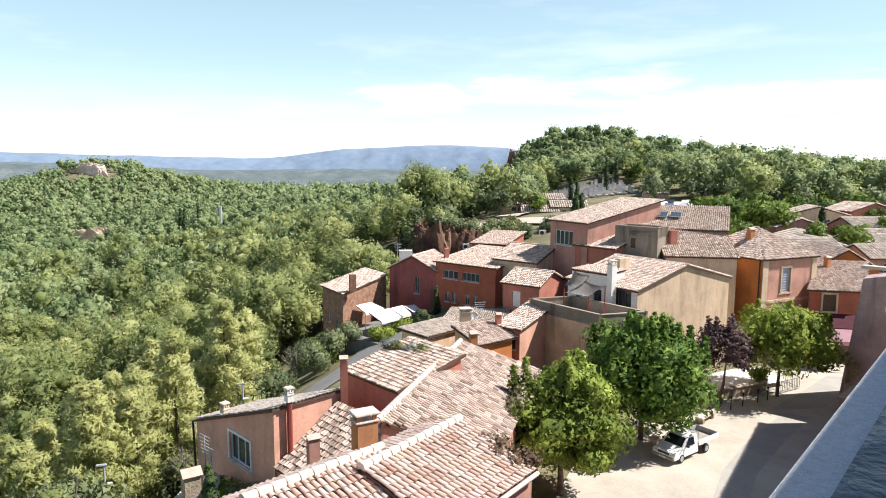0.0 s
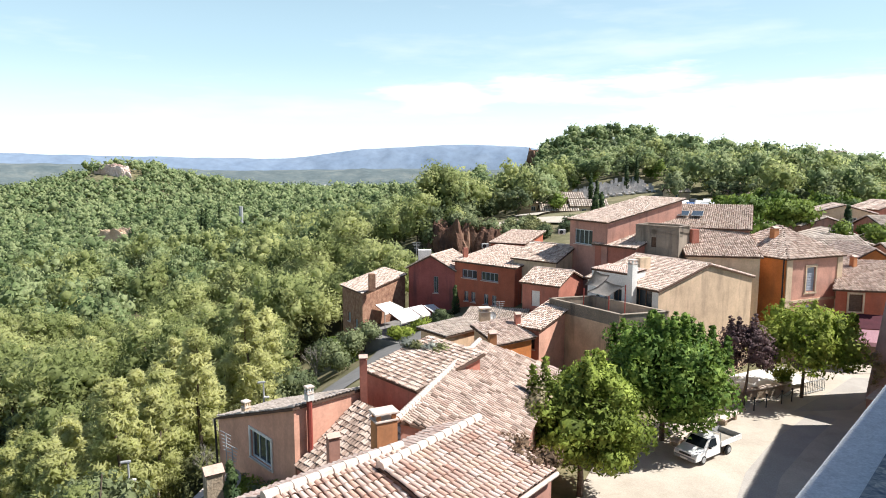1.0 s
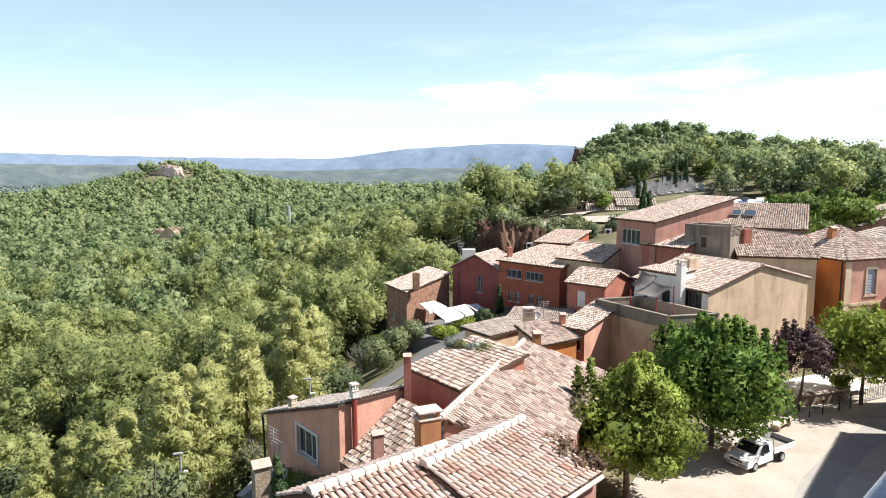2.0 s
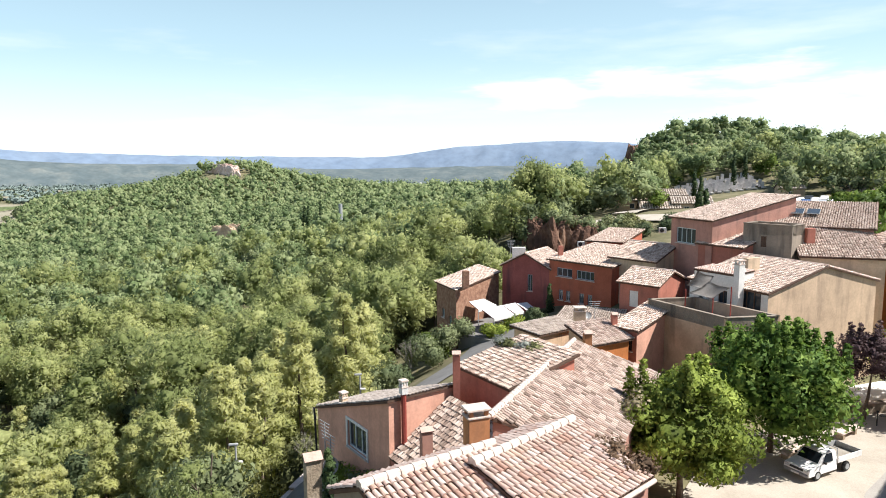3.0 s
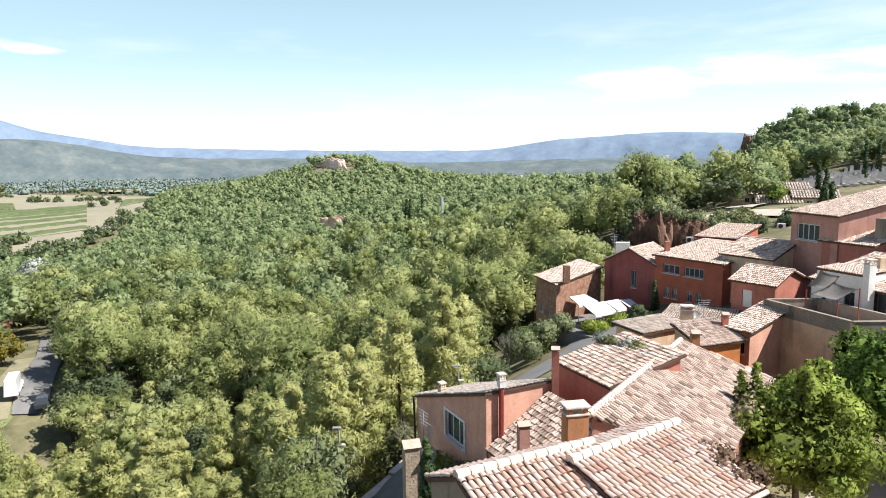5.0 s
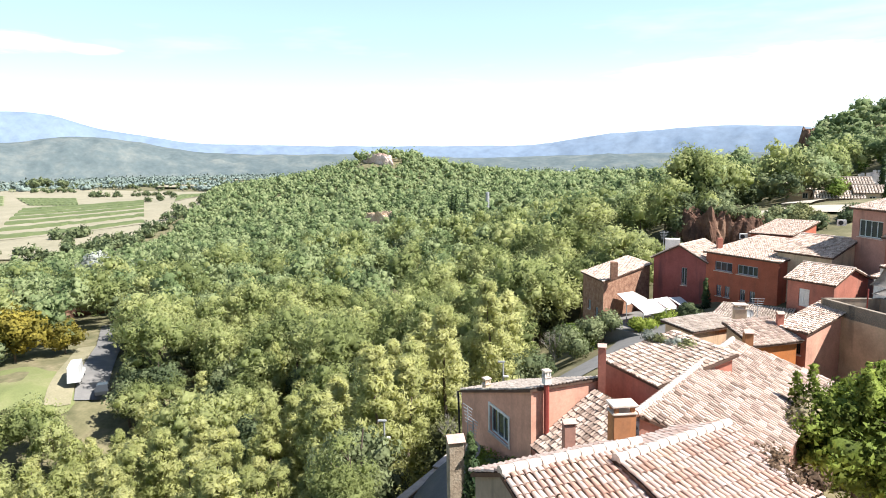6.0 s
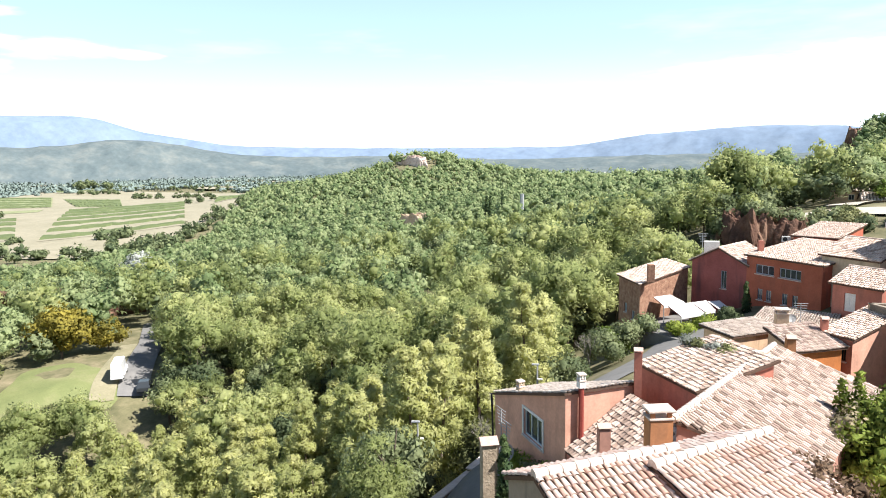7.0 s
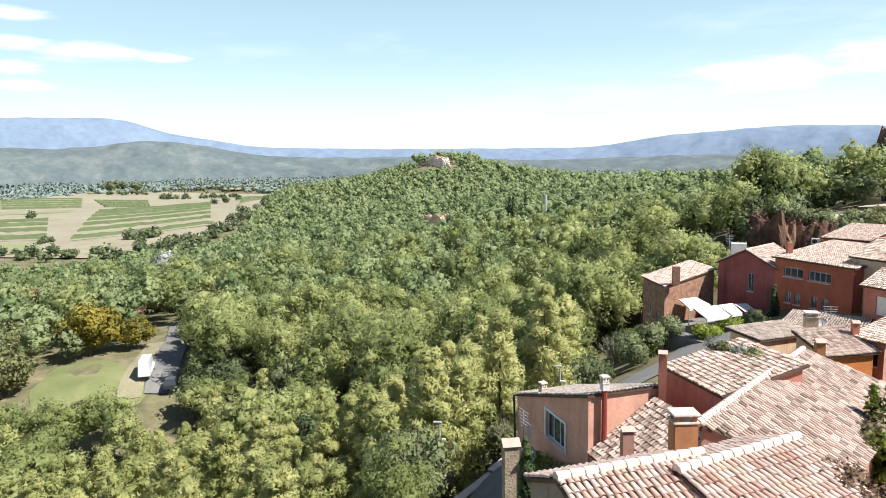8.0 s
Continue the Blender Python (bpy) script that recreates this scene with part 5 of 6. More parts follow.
def solar_panel(x, y, z, w, d, rz, tilt):
    t = thing("solar_panel", "dark blue solar panel with thin frame on tiles", "solar panel", "solar panels", at=(x, y, z))
    t.rotation_euler = (tilt, 0, rz)
    bm = bmesh.new()
    box(bm, (0, 0, 0), (w, d, 0.06), 0, 0.01)
    part("panel_frame", bm, ZINC, t)
    bm = bmesh.new()
    box(bm, (0, 0, 0.03), (w * 0.94, d * 0.92, 0.03))
    part("cell_sheet", bm, GLASS, t)


for k in range(3):
    solar_panel(21.8 + 1.25 * k, 68.6 - 0.54 * k, 12.95, 1.1, 1.7, math.atan2(-3.5, 8.0), 0.22)


def dish(x, y, z, r, rz):
    t = thing("satellite_dish", "round grey satellite dish", "satellite dish")
    bm = bmesh.new()
    bmesh.ops.create_uvsphere(bm, u_segments=20, v_segments=12, radius=r)
    bmesh.ops.delete(bm, geom=[v for v in bm.verts if v.co.z > -0.55 * r], context="VERTS")
    bmesh.ops.transform(bm, matrix=Matrix.Translation((x, y, z)) @ Matrix.Rotation(rz, 4, "Z") @ Matrix.Rotation(1.25, 4, "X") @ Matrix.Diagonal((1, 1, 0.6, 1)), verts=bm.verts)
    part("reflector", bm, ZINC, t, smooth=True)
    bm = bmesh.new()
    rod(bm, (x, y, z), (x, y, z - 1.6), 0.04, 0.04, 6)
    part("mount", bm, ZINC, t)


dish(-10.7, 28.9, 2.9, 0.62, 0.9)
dish(2.7, 53.9, 5.2, 0.42, 0.3)


# ------------------------------------------------------------------ roof terrace and cafe
def sail(label, pts, sag=0.35):
    """A shade sail stretched between four corners."""
    t = thing("shade_sail", label, "awning", "shade sails")
    bm = bmesh.new()
    n = 8
    P = [Vector(p) for p in pts]
    g = []
    for i in range(n + 1):
        for j in range(n + 1):
            u, v = i / n, j / n
            q = P[0] * (1 - u) * (1 - v) + P[1] * u * (1 - v) + P[2] * u * v + P[3] * (1 - u) * v
            c = (P[0] + P[1] + P[2] + P[3]) / 4
            q = q + (c - q) * (0.16 * max(math.sin(math.pi * u) * abs(v - 0.5) * 2, math.sin(math.pi * v) * abs(u - 0.5) * 2))
            q.z -= sag * math.sin(math.pi * u) * math.sin(math.pi * v)
            g.append(bm.verts.new(q))
    for i in range(n):
        for j in range(n):
            a = i * (n + 1) + j
            bm.faces.new((g[a], g[a + n + 1], g[a + n + 2], g[a + 1]))
    bmesh.ops.solidify(bm, geom=bm.faces[:], thickness=0.015)
    part("cloth", bm, SAIL, t, smooth=True)
    return t


sail("grey-beige shade sail over the roof terrace", [(9.61, 49.8, 8.0), (11.2, 48.9, 7.75), (12.5, 49.2, 8.6), (11.3, 50.7, 8.8)], 0.3)
sail("second grey shade sail on the terrace", [(9.9, 51.8, 8.25), (11.1, 49.9, 8.15), (11.9, 51.9, 9.0), (10.6, 51.4, 9.5)], 0.3)
for x, y, z in ((9.5, 49.9, 8.3), (12.5, 49.1, 8.7), (11.2, 48.8, 7.9)):
    pipe("sail_post", "thin dark post of the shade sail", [(x, y, 6.1), (x, y, z)], 0.045, DARKRED, "post")


def aircon(x, y, z, rz):
    t = thing("air_conditioner", "white outdoor air conditioning unit with round fan grille", "air conditioner", "air conditioners")
    bm = bmesh.new()
    box(bm, (x, y, z), (0.85, 0.35, 0.65), rz, 0.03)
    part("casing", bm, WHITE, t)
    bm = bmesh.new()
    f = Matrix.Rotation(rz, 3, "Z") @ Vector((-0.12, -0.19, 0))
    bmesh.ops.create_cone(bm, cap_ends=True, segments=18, radius1=0.24, radius2=0.24, depth=0.03,
                          matrix=Matrix.Translation((x + f.x, y + f.y, z)) @ Matrix.Rotation(rz, 4, "Z") @ Matrix.Rotation(math.pi / 2, 4, "X"))
    part("fan_grille", bm, BLACK, t)


aircon(11.55, 53.4, 6.9, -0.9)
aircon(2.9, 80.2, 8.0, 0.1)
aircon(12.5, 81.0, 9.7, 0.1)


def canopy(label, a, b, c, d):
    """Slanted cafe awning on a light frame: back edge a-b, front edge d-c."""
    t = thing("cafe_awning", label, "awning", "cafe awnings")
    a, b, c, d = Vector(a), Vector(b), Vector(c), Vector(d)
    bm = bmesh.new()
    slab(bm, [d, c, b, a], 0.05)
    cloth = part("canvas", bm, CANVAS, t)
    e = c - d
    bm = bmesh.new()
    box(bm, (c + d) / 2 - Vector((0, 0, 0.17)), (Vector((e.x, e.y, 0)).length, 0.03, 0.26), math.atan2(e.y, e.x))
    part("valance", bm, CANVAS, cloth)
    for p, q in ((a, d), (b, c)):
        bm = bmesh.new()
        rod(bm, p - Vector((0, 0, 0.08)), q - Vector((0, 0, 0.08)), 0.04, 0.04, 6)
        part("arm", bm, DARKRED, t)
        bm = bmesh.new()
        rod(bm, q - Vector((0, 0, 0.05)), (q.x, q.y, 0.3), 0.05, 0.05, 6)
        part("post", bm, ZINC, t)


bm = bmesh.new()
slab(bm, [(-10.0, 65.0, 0.35), (-5.0, 61.5, 0.35), (-0.9, 66.0, 0.35), (-2.0, 72.0, 0.35), (-6.2, 74.0, 0.35), (-10.5, 68.5, 0.35)], 9.0)
tagged(part("cafe_terrace", bm, ASPHALT), "raised stone cafe terrace above the slope", "terrace", kind="structure")
canopy("white canvas awning of the cafe terrace", (-9.41, 69.1, 2.8), (-7.99, 70.9, 2.8), (-6.5, 70.5, 2.2), (-8.26, 68.05, 2.2))
canopy("white canvas awning of the cafe terrace", (-7.71, 66.8, 2.5), (-5.78, 69.2, 2.5), (-4.35, 67.2, 2.0), (-6.25, 64.9, 2.0))
canopy("white canvas awning of the cafe terrace", (-5.7, 69.2, 2.5), (-4.45, 70.7, 2.5), (-3.4, 68.4, 2.1), (-4.3, 67.3, 2.1))
canopy("greyish canvas awning beside the red wall", (-4.3, 70.8, 2.4), (-3.2, 71.6, 2.4), (-2.3, 70.4, 2.0), (-3.2, 69.4, 2.0))


def shop_awning():
    t = thing("shop_awning", "dark maroon shop awning with a pink lettered valance", "awning")
    bm = bmesh.new()
    slab(bm, [(32.7, 56.6, 3.75), (36.9, 55.8, 3.7), (38.0, 57.75, 4.55), (33.75, 58.6, 4.6)], 0.06)
    part("canvas", bm, MAROON, t)
    bm = bmesh.new()
    slab(bm, [(32.3, 55.85, 2.75), (36.5, 55.05, 2.7), (36.9, 55.78, 3.62), (32.68, 56.58, 3.67)], 0.04)
    part("apron", bm, VALANCE, t, "pale pink apron")
    bm = bmesh.new()
    box(bm, (34.4, 55.43, 2.55), (4.27, 0.03, 0.36), math.atan2(-0.8, 4.2))
    part("valance", bm, VALANCE, t, "pale pink valance")
    x = 33.0
    for w in (0.35, 0.2, 0.7, 0.3):
        bm = bmesh.new()
        box(bm, (x + w / 2, 55.40 - (x + w / 2 - 34.4) * 0.19, 2.55), (w, 0.02, 0.16), math.atan2(-0.8, 4.2))
        part("lettering_bar", bm, MAROON, t)
        x += w + 0.15
    for px, py in ((32.5, 55.9), (36.5, 55.15)):
        bm = bmesh.new()
        rod(bm, (px, py, 0.0), (px, py, 2.8), 0.04, 0.04, 6)
        part("post", bm, BLACK, t)


shop_awning()


# stone dressings of the corner house
def dressings():
    t = thing("stone_dressings", "pale stone corner strips, bands and window surround", "facade trim", kind="structure")
    A, B = Vector((29.0, 58.1, 0)), Vector((35.6, 61.1, 0))
    u = (B - A).normalized()
    n = Vector((u.y, -u.x, 0))
    rz = math.atan2(u.y, u.x)
    for a, w, z0, z1 in ((0.35, 0.7, 0, 9.5), (6.9, 0.7, 0, 9.5), (3.6, 7.2, 5.45, 5.7), (3.6, 7.2, 9.4, 9.66), (2.5, 0.16, 6.3, 8.75), (3.8, 0.16, 6.3, 8.75), (3.15, 1.5, 8.62, 8.85), (3.15, 1.7, 6.15, 6.32)):
        bm = bmesh.new()
        box(bm, A + u * a + n * 0.04 + Vector((0, 0, (z0 + z1) / 2)), (w, 0.09, z1 - z0), rz, 0.01)
        part("dressing", bm, CREAM, t)
    A, B = Vector((33.85, 58.7, 0)), Vector((38.2, 57.83, 0))
    u = (B - A).normalized()
    n = Vector((u.y, -u.x, 0))
    for a, w, z0, z1 in ((1.02, 0.16, 4.68, 6.42), (2.28, 0.16, 4.68, 6.42), (1.65, 1.42, 6.32, 6.5), (1.65, 1.42, 4.6, 4.76)):
        bm = bmesh.new()
        box(bm, A + u * a + n * 0.04 + Vector((0, 0, (z0 + z1) / 2)), (w, 0.09, z1 - z0), math.atan2(u.y, u.x), 0.01)
        part("dressing", bm, CREAM, t)


dressings()


# ------------------------------------------------------------------ street furniture
def bench(x, y, rz):
    t = thing("stone_bench", "plain pale stone bench on two blocks", "bench", "stone benches", at=(x, y, 0.02))
    t.rotation_euler = (0, 0, rz)
    bm = bmesh.new()
    box(bm, (0, 0, 0.42), (2.2, 0.55, 0.14), 0, 0.025)
    part("seat", bm, MORTAR, t)
    for s in (-0.75, 0.75):
        bm = bmesh.new()
        box(bm, (s, 0, 0.17), (0.3, 0.45, 0.36), 0, 0.02)
        part("block", bm, STONE, t)


bench(18.6, 43.9, 0.75)
bench(14.2, 40.3, 0.75)


def bollard(x, y):
    t = thing("bollard", "thin dark iron bollard with a ball top", "bollard", "bollards", at=(x, y, 0.0))
    bm = bmesh.new()
    rod(bm, (0, 0, 0), (0, 0, 0.95), 0.045, 0.035, 10)
    part("post", bm, BLACK, t)
    bm = bmesh.new()
    bmesh.ops.create_uvsphere(bm, u_segments=10, v_segments=8, radius=0.09, matrix=Matrix.Translation((0, 0, 1.0)))
    part("ball", bm, BLACK, t, smooth=True)


BOLLARDS = [(20.0, 45.3), (21.3, 46.0), (22.5, 46.7), (24.0, 47.5), (25.0, 48.0)]
for x, y in BOLLARDS:
    bollard(x, y)
for (x0, y0), (x1, y1) in zip(BOLLARDS[1:], BOLLARDS[2:]):
    pts = [(x0 + (x1 - x0) * k / 8, y0 + (y1 - y0) * k / 8, 0.85 - 0.3 * math.sin(math.pi * k / 8)) for k in range(9)]
    pipe("chain", "sagging iron chain between bollards", pts, 0.014, BLACK, "chain")


def railing(pts):
    t = thing("iron_railing", "grey iron railing beside the terrace", "railing")
    for (x0, y0), (x1, y1) in zip(pts, pts[1:]):
        for z in (0.15, 1.0):
            bm = bmesh.new()
            rod(bm, (x0, y0, z), (x1, y1, z), 0.03, 0.03, 6)
            part("rail", bm, ZINC, t)
        n = int(math.hypot(x1 - x0, y1 - y0) / 0.22)
        for k in range(n + 1):
            x, y = x0 + (x1 - x0) * k / n, y0 + (y1 - y0) * k / n
            bm = bmesh.new()
            rod(bm, (x, y, 0.02), (x, y, 1.05), 0.02, 0.02, 5)
            part("baluster", bm, ZINC, t)


railing([(26.6, 49.4), (28.9, 50.7), (28.5, 52.4)])


# ------------------------------------------------------------------ pickup
def wheel(parent, x, y, r=0.31, w=0.2):
    bm = bmesh.new()
    bmesh.ops.create_cone(bm, cap_ends=True, segments=22, radius1=r, radius2=r, depth=w, matrix=Matrix.Translation((x, y, r)) @ Matrix.Rotation(math.pi / 2, 4, "X"))
    bmesh.ops.bevel(bm, geom=[e for e in bm.edges if e.calc_face_angle(0) > 1], offset=0.04, segments=2, affect="EDGES")
    tyre = part("wheel", bm, BLACK, parent, smooth=False)
    bm = bmesh.new()
    bmesh.ops.create_cone(bm, cap_ends=True, segments=18, radius1=r * 0.58, radius2=r * 0.5, depth=w + 0.03, matrix=Matrix.Translation((x, y, r)) @ Matrix.Rotation(math.pi / 2, 4, "X"))
    part("rim", bm, ZINC, tyre)


def prism(bm, prof, w0, w1=None, z_split=None):
    """A body from a side outline (x, z), w wide; narrower above z_split."""
    def half(z):
        return (w1 if (z_split is not None and z > z_split) else w0) / 2
    L = [bm.verts.new((x, half(z), z)) for x, z in prof]
    R = [bm.verts.new((x, -half(z), z)) for x, z in prof]
    bm.faces.new(L[::-1])
    bm.faces.new(R)
    for i in range(len(prof)):
        j = (i + 1) % len(prof)
        bm.faces.new((L[i], L[j], R[j], R[i]))
    bmesh.ops.recalc_face_normals(bm, faces=bm.faces[:])


def quad(bm, pts, t=0.012):
    f = bm.faces.new([bm.verts.new(p) for p in pts])
    bmesh.ops.solidify(bm, geom=[f], thickness=t)


def pickup(x, y, rz):
    t = thing("pickup_truck", "small white flatbed pickup parked on the street", "pickup truck", at=(x, y, 0.03))
    t.rotation_euler = (0, 0, rz)
    t.scale = (0.94,) * 3
    bm = bmesh.new()
    prism(bm, [(2.15, 0.32), (2.2, 0.55), (2.12, 0.78), (1.25, 0.93), (0.62, 1.5), (0.45, 1.56), (-0.25, 1.57), (-0.4, 1.5), (-0.45, 0.95), (-0.45, 0.32)], 1.62, 1.36, 1.2)
    bmesh.ops.bevel(bm, geom=bm.edges[:], offset=0.035, segments=2, affect="EDGES", clamp_overlap=True)
    body = part("cab", bm, CARWHITE, t, smooth=False)
    bm = bmesh.new()
    quad(bm, [(1.2, 0.66, 0.985), (1.2, -0.66, 0.985), (0.70, -0.6, 1.455), (0.70, 0.6, 1.455)])
    part("windscreen", bm, GLASS, body)
    for s in (-1, 1):
        bm = bmesh.new()
        quad(bm, [(0.98, s * 0.815, 0.98), (0.0, s * 0.82, 0.98), (0.0, s * 0.70, 1.45), (0.56, s * 0.70, 1.45)])
        part("side_window", bm, GLASS, body)
        bm = bmesh.new()
        box(bm, (2.13, s * 0.6, 0.66), (0.1, 0.3, 0.16), 0, 0.02)
        part("headlight", bm, LAMPGLASS, body)
        bm = bmesh.new()
        box(bm, (0.9, s * 0.93, 1.05), (0.1, 0.16, 0.14), 0, 0.02)
        part("mirror", bm, BLACK, body)
        bm = bmesh.new()
        box(bm, (-1.6, s * 0.82, 0.92), (2.3, 0.05, 0.36), 0, 0.01)
        part("dropside", bm, CARWHITE if s > 0 else ZINC, t)
    bm = bmesh.new()
    quad(bm, [(-0.47, 0.55, 1.0), (-0.47, -0.55, 1.0), (-0.44, -0.5, 1.42), (-0.44, 0.5, 1.42)])
    part("rear_window", bm, GLASS, body)
    bm = bmesh.new()
    box(bm, (2.2, 0, 0.42), (0.12, 1.55, 0.2), 0, 0.03)
    part("bumper", bm, BUMPER, body)
    bm = bmesh.new()
    box(bm, (2.15, 0, 0.66), (0.08, 0.85, 0.13), 0, 0.01)
    part("grille", bm, BLACK, body)
    bm = bmesh.new()
    box(bm, (2.27, 0, 0.42), (0.02, 0.52, 0.11))
    part("plate_bar", bm, WHITE, body)
    bm = bmesh.new()
    box(bm, (-1.6, 0, 0.74), (2.3, 1.6, 0.06))
    part("bed", bm, BEDWOOD, t)
    bm = bmesh.new()
    box(bm, (-2.73, 0, 0.92), (0.05, 1.66, 0.36), 0, 0.01)
    part("tailgate", bm, ZINC, t)
    bm = bmesh.new()
    box(bm, (-0.7, 0, 0.48), (3.9, 0.8, 0.16))
    part("chassis", bm, BLACK, t)
    bm = bmesh.new()
    for s in (-0.7, 0.7):
        rod(bm, (-0.52, s, 0.75), (-0.52, s, 1.62), 0.03, 0.03, 6)
    rod(bm, (-0.52, -0.7, 1.6), (-0.52, 0.7, 1.6), 0.03, 0.03, 6)
    part("headboard", bm, ZINC, t)
    for wx in (1.35, -1.4):
        for wy in (-0.72, 0.72):
            wheel(t, wx, wy)


pickup(15.0, 38.45, math.atan2(-1.6, -2.2))  # parked nose to the trees


def car(label, paint, x, y, z, rz, name="car", tall=1.45, long=4.1):
    t = thing(name, label, "van" if name == "van" else "car", "parked cars", at=(x, y, z))
    t.rotation_euler = (0, 0, rz)
    k = long / 4.1
    bm = bmesh.new()
    if name == "van":
        prof = [(2.05, 0.35), (2.05, 0.9), (1.75, 1.15), (1.25, tall * 0.9), (1.0, tall), (-2.05, tall), (-2.1, 0.35)]
    else:
        prof = [(2.05, 0.3), (2.05, 0.65), (1.2, 0.88), (0.5, tall), (-0.9, tall), (-1.75, 0.95), (-2.05, 0.85), (-2.05, 0.3)]
    prism(bm, [(a * k, b) for a, b in prof], 1.75, 1.4, 1.1)
    bmesh.ops.bevel(bm, geom=bm.edges[:], offset=0.05, segments=2, affect="EDGES", clamp_overlap=True)
    body = part("body", bm, paint, t)
    bm = bmesh.new()
    a, b = (1.72, 1.22) if name == "van" else (1.12, 0.55)
    quad(bm, [(a * k, 0.7, 0.95 if name != "van" else 1.2), (a * k, -0.7, 0.95 if name != "van" else 1.2), (b * k, -0.6, tall * 0.95), (b * k, 0.6, tall * 0.95)], 0.03)
    part("windscreen", bm, GLASS, body)
    for wx in (1.3 * k, -1.3 * k):
        for wy in (-0.78, 0.78):
            wheel(t, wx, wy)
    return t


zr = gz(-85.5, 63) + 0.5
car("white delivery van beside the valley road", CARWHITE, -86.3, 63.6, zr, 2.35, "van", 2.7, 5.6)
car("dark car on the valley road", CARDARK, -80.5, 63.2, gz(-80.5, 63.2) + 0.52, 2.35)
paints = [CARWHITE, CARDARK, CARSILVER, CARSILVER, CARWHITE, CARBLUE]
crng = random.Random(4)
for r in range(5):
    for i in range(6):
        x, y = 43.5 + i * 2.7 + r * 0.8, 127 + r * 5.6 - i * 0.8
        car("parked car in the crowded car park", paints[crng.randrange(6)], x, y, gz(x, y) + 0.15, 1.3 + crng.uniform(-0.05, 0.05))


# ------------------------------------------------------------------ cliffs and bare banks
def crag(name, label, x, y, z0, z1, length, thick, rz, mat, seed):
    """A fissured rock face with columns and ledges."""
    bm = bmesh.new()
    bmesh.ops.create_icosphere(bm, subdivisions=5, radius=1.0)
    for v in bm.verts:
        c = v.co.copy()
        n1 = noise.fractal(Vector((c.x * 2.2 + seed, c.y * 2.2, c.z * 0.6)), 1.0, 2.0, 4)
        col = abs(math.sin(c.x * 7 + n1 * 2.5 + seed)) ** 0.6
        k = 1 + 0.22 * n1 + 0.16 * col
        v.co = Vector((c.x * k * length / 2, c.y * k * thick / 2, 0))
        zz = max(-1, min(1, c.z * 1.7))
        v.co.z = (z0 + z1) / 2 + zz * (z1 - z0) / 2 * (1 + 0.12 * n1) + (0.3 * n1 * (z1 - z0) * 0.4 if zz > 0.9 else 0)
    bmesh.ops.transform(bm, matrix=Matrix.Translation((x, y, 0)) @ Matrix.Rotation(rz, 4, "Z"), verts=bm.verts)
    return tagged(part(name, bm, mat), label, "cliff")


crag("ochre_cliff", "red ochre rock face below the plateau lane", -1.6, 104.5, 0, 8.4, 6.5, 6, 0.2, CLIFF, 1)
crag("ochre_cliff", "low red ochre outcrop with bushes", 3.8, 105.5, 1.0, 7.9, 6, 6, -0.2, CLIFF, 2.5)
crag("ochre_cliff", "high red cliff at the end of the wooded hill", 40, 331, 6, 26, 13, 12, 0.1, CLIFF, 4)
crag("pale_rock_face", "pale bare rock face on the wooded knoll", -378, 692, 2, 21.5, 56, 14, -0.5, ROCK, 6)
crag("sandy_bank", "bare sandy bank in the woods", -157, 290, gz(-157, 290) - 3, gz(-157, 290) + 8.5, 26, 7, -0.45, SAND, 8)
crag("sandy_bank", "ochre earth bank above the meadow", -150, 95, gz(-150, 95) - 2, gz(-150, 95) + 7.0, 46, 8, 0.75, CLIFF, 9)


# ------------------------------------------------------------------ more planting
def bush(name, label, x, y, z, w, h, mat, size=0.14, n=14, per=120, group="shrubs"):
    cl = [(c[0], c[1], max(0.2 * w * 0.4, c[2]), c[3]) for c in round_clumps(rng, h, n, w, 0.0)]
    me = tri_mesh("leaves", crown_tris(rng, cl, per, size))
    ob = link_mesh(name, me, mat)
    ob.location = (x, y, z)
    tagged(ob, label, "shrub", group)


def cypress(label, x, y, z, h, w, group="cypresses", size=0.1, per=150):
    cl = [(rng.normal(0, 0.06), rng.normal(0, 0.06), h * f, w * (1.05 - f) ** 0.6 * 0.95) for f in np.linspace(0.06, 0.97, 14)]
    crown = tri_mesh("crown", crown_tris(rng, cl, per, size, 1.1))
    crown.materials.append(CYPRESS)
    plant((trunk_mesh(rng, "trunk", h * 0.5, 0.12, cl, 0), crown), "cypress_tree", label, "cypress tree", group, x, y, z, 1.0, 0)


cypress("narrow dark green cypress by the gate pillar", -10.3, 27.2, 0.2, 4.4, 0.55)
cypress("narrow cypress beside the cafe terrace", -0.7, 69.3, 0.35, 4.6, 0.6)
cypress("tall dark cypress in the lower town", 59.5, 101.5, 3.5, 8.5, 1.3, size=0.2)
for x, y, h in ((33.0, 168, 8), (35, 170, 6), (24.5, 120, 4.5), (25.8, 121, 4.2), (47.5, 190, 10), (52, 196, 9)):
    cypress("dark cypress near the graveyard", x, y, gz(x, y), h, 0.9, size=0.22, per=70)
for x, y in ((-110, 275), (-113, 278), (-106, 280)):
    cypress("tall dark poplar in the valley woods", x, y, gz(x, y), 15, 1.6, "poplars", 0.5, 50)
bush("hedge", "clipped bright green hedge by the cafe", -6.3, 64.0, 0.2, 1.4, 1.7, LIME, 0.11)
bush("hedge", "clipped bright green hedge by the cafe", -4.3, 66.2, 0.2, 1.3, 1.8, LIME, 0.11)
bush("shrub", "dark shrubs under the cafe awnings", -9.4, 65.0, 0.0, 1.4, 1.9, OAK, 0.12)
bush("shrub", "dark shrubs under the cafe awnings", -2.4, 68.9, 0.2, 1.2, 1.9, OAK, 0.12)
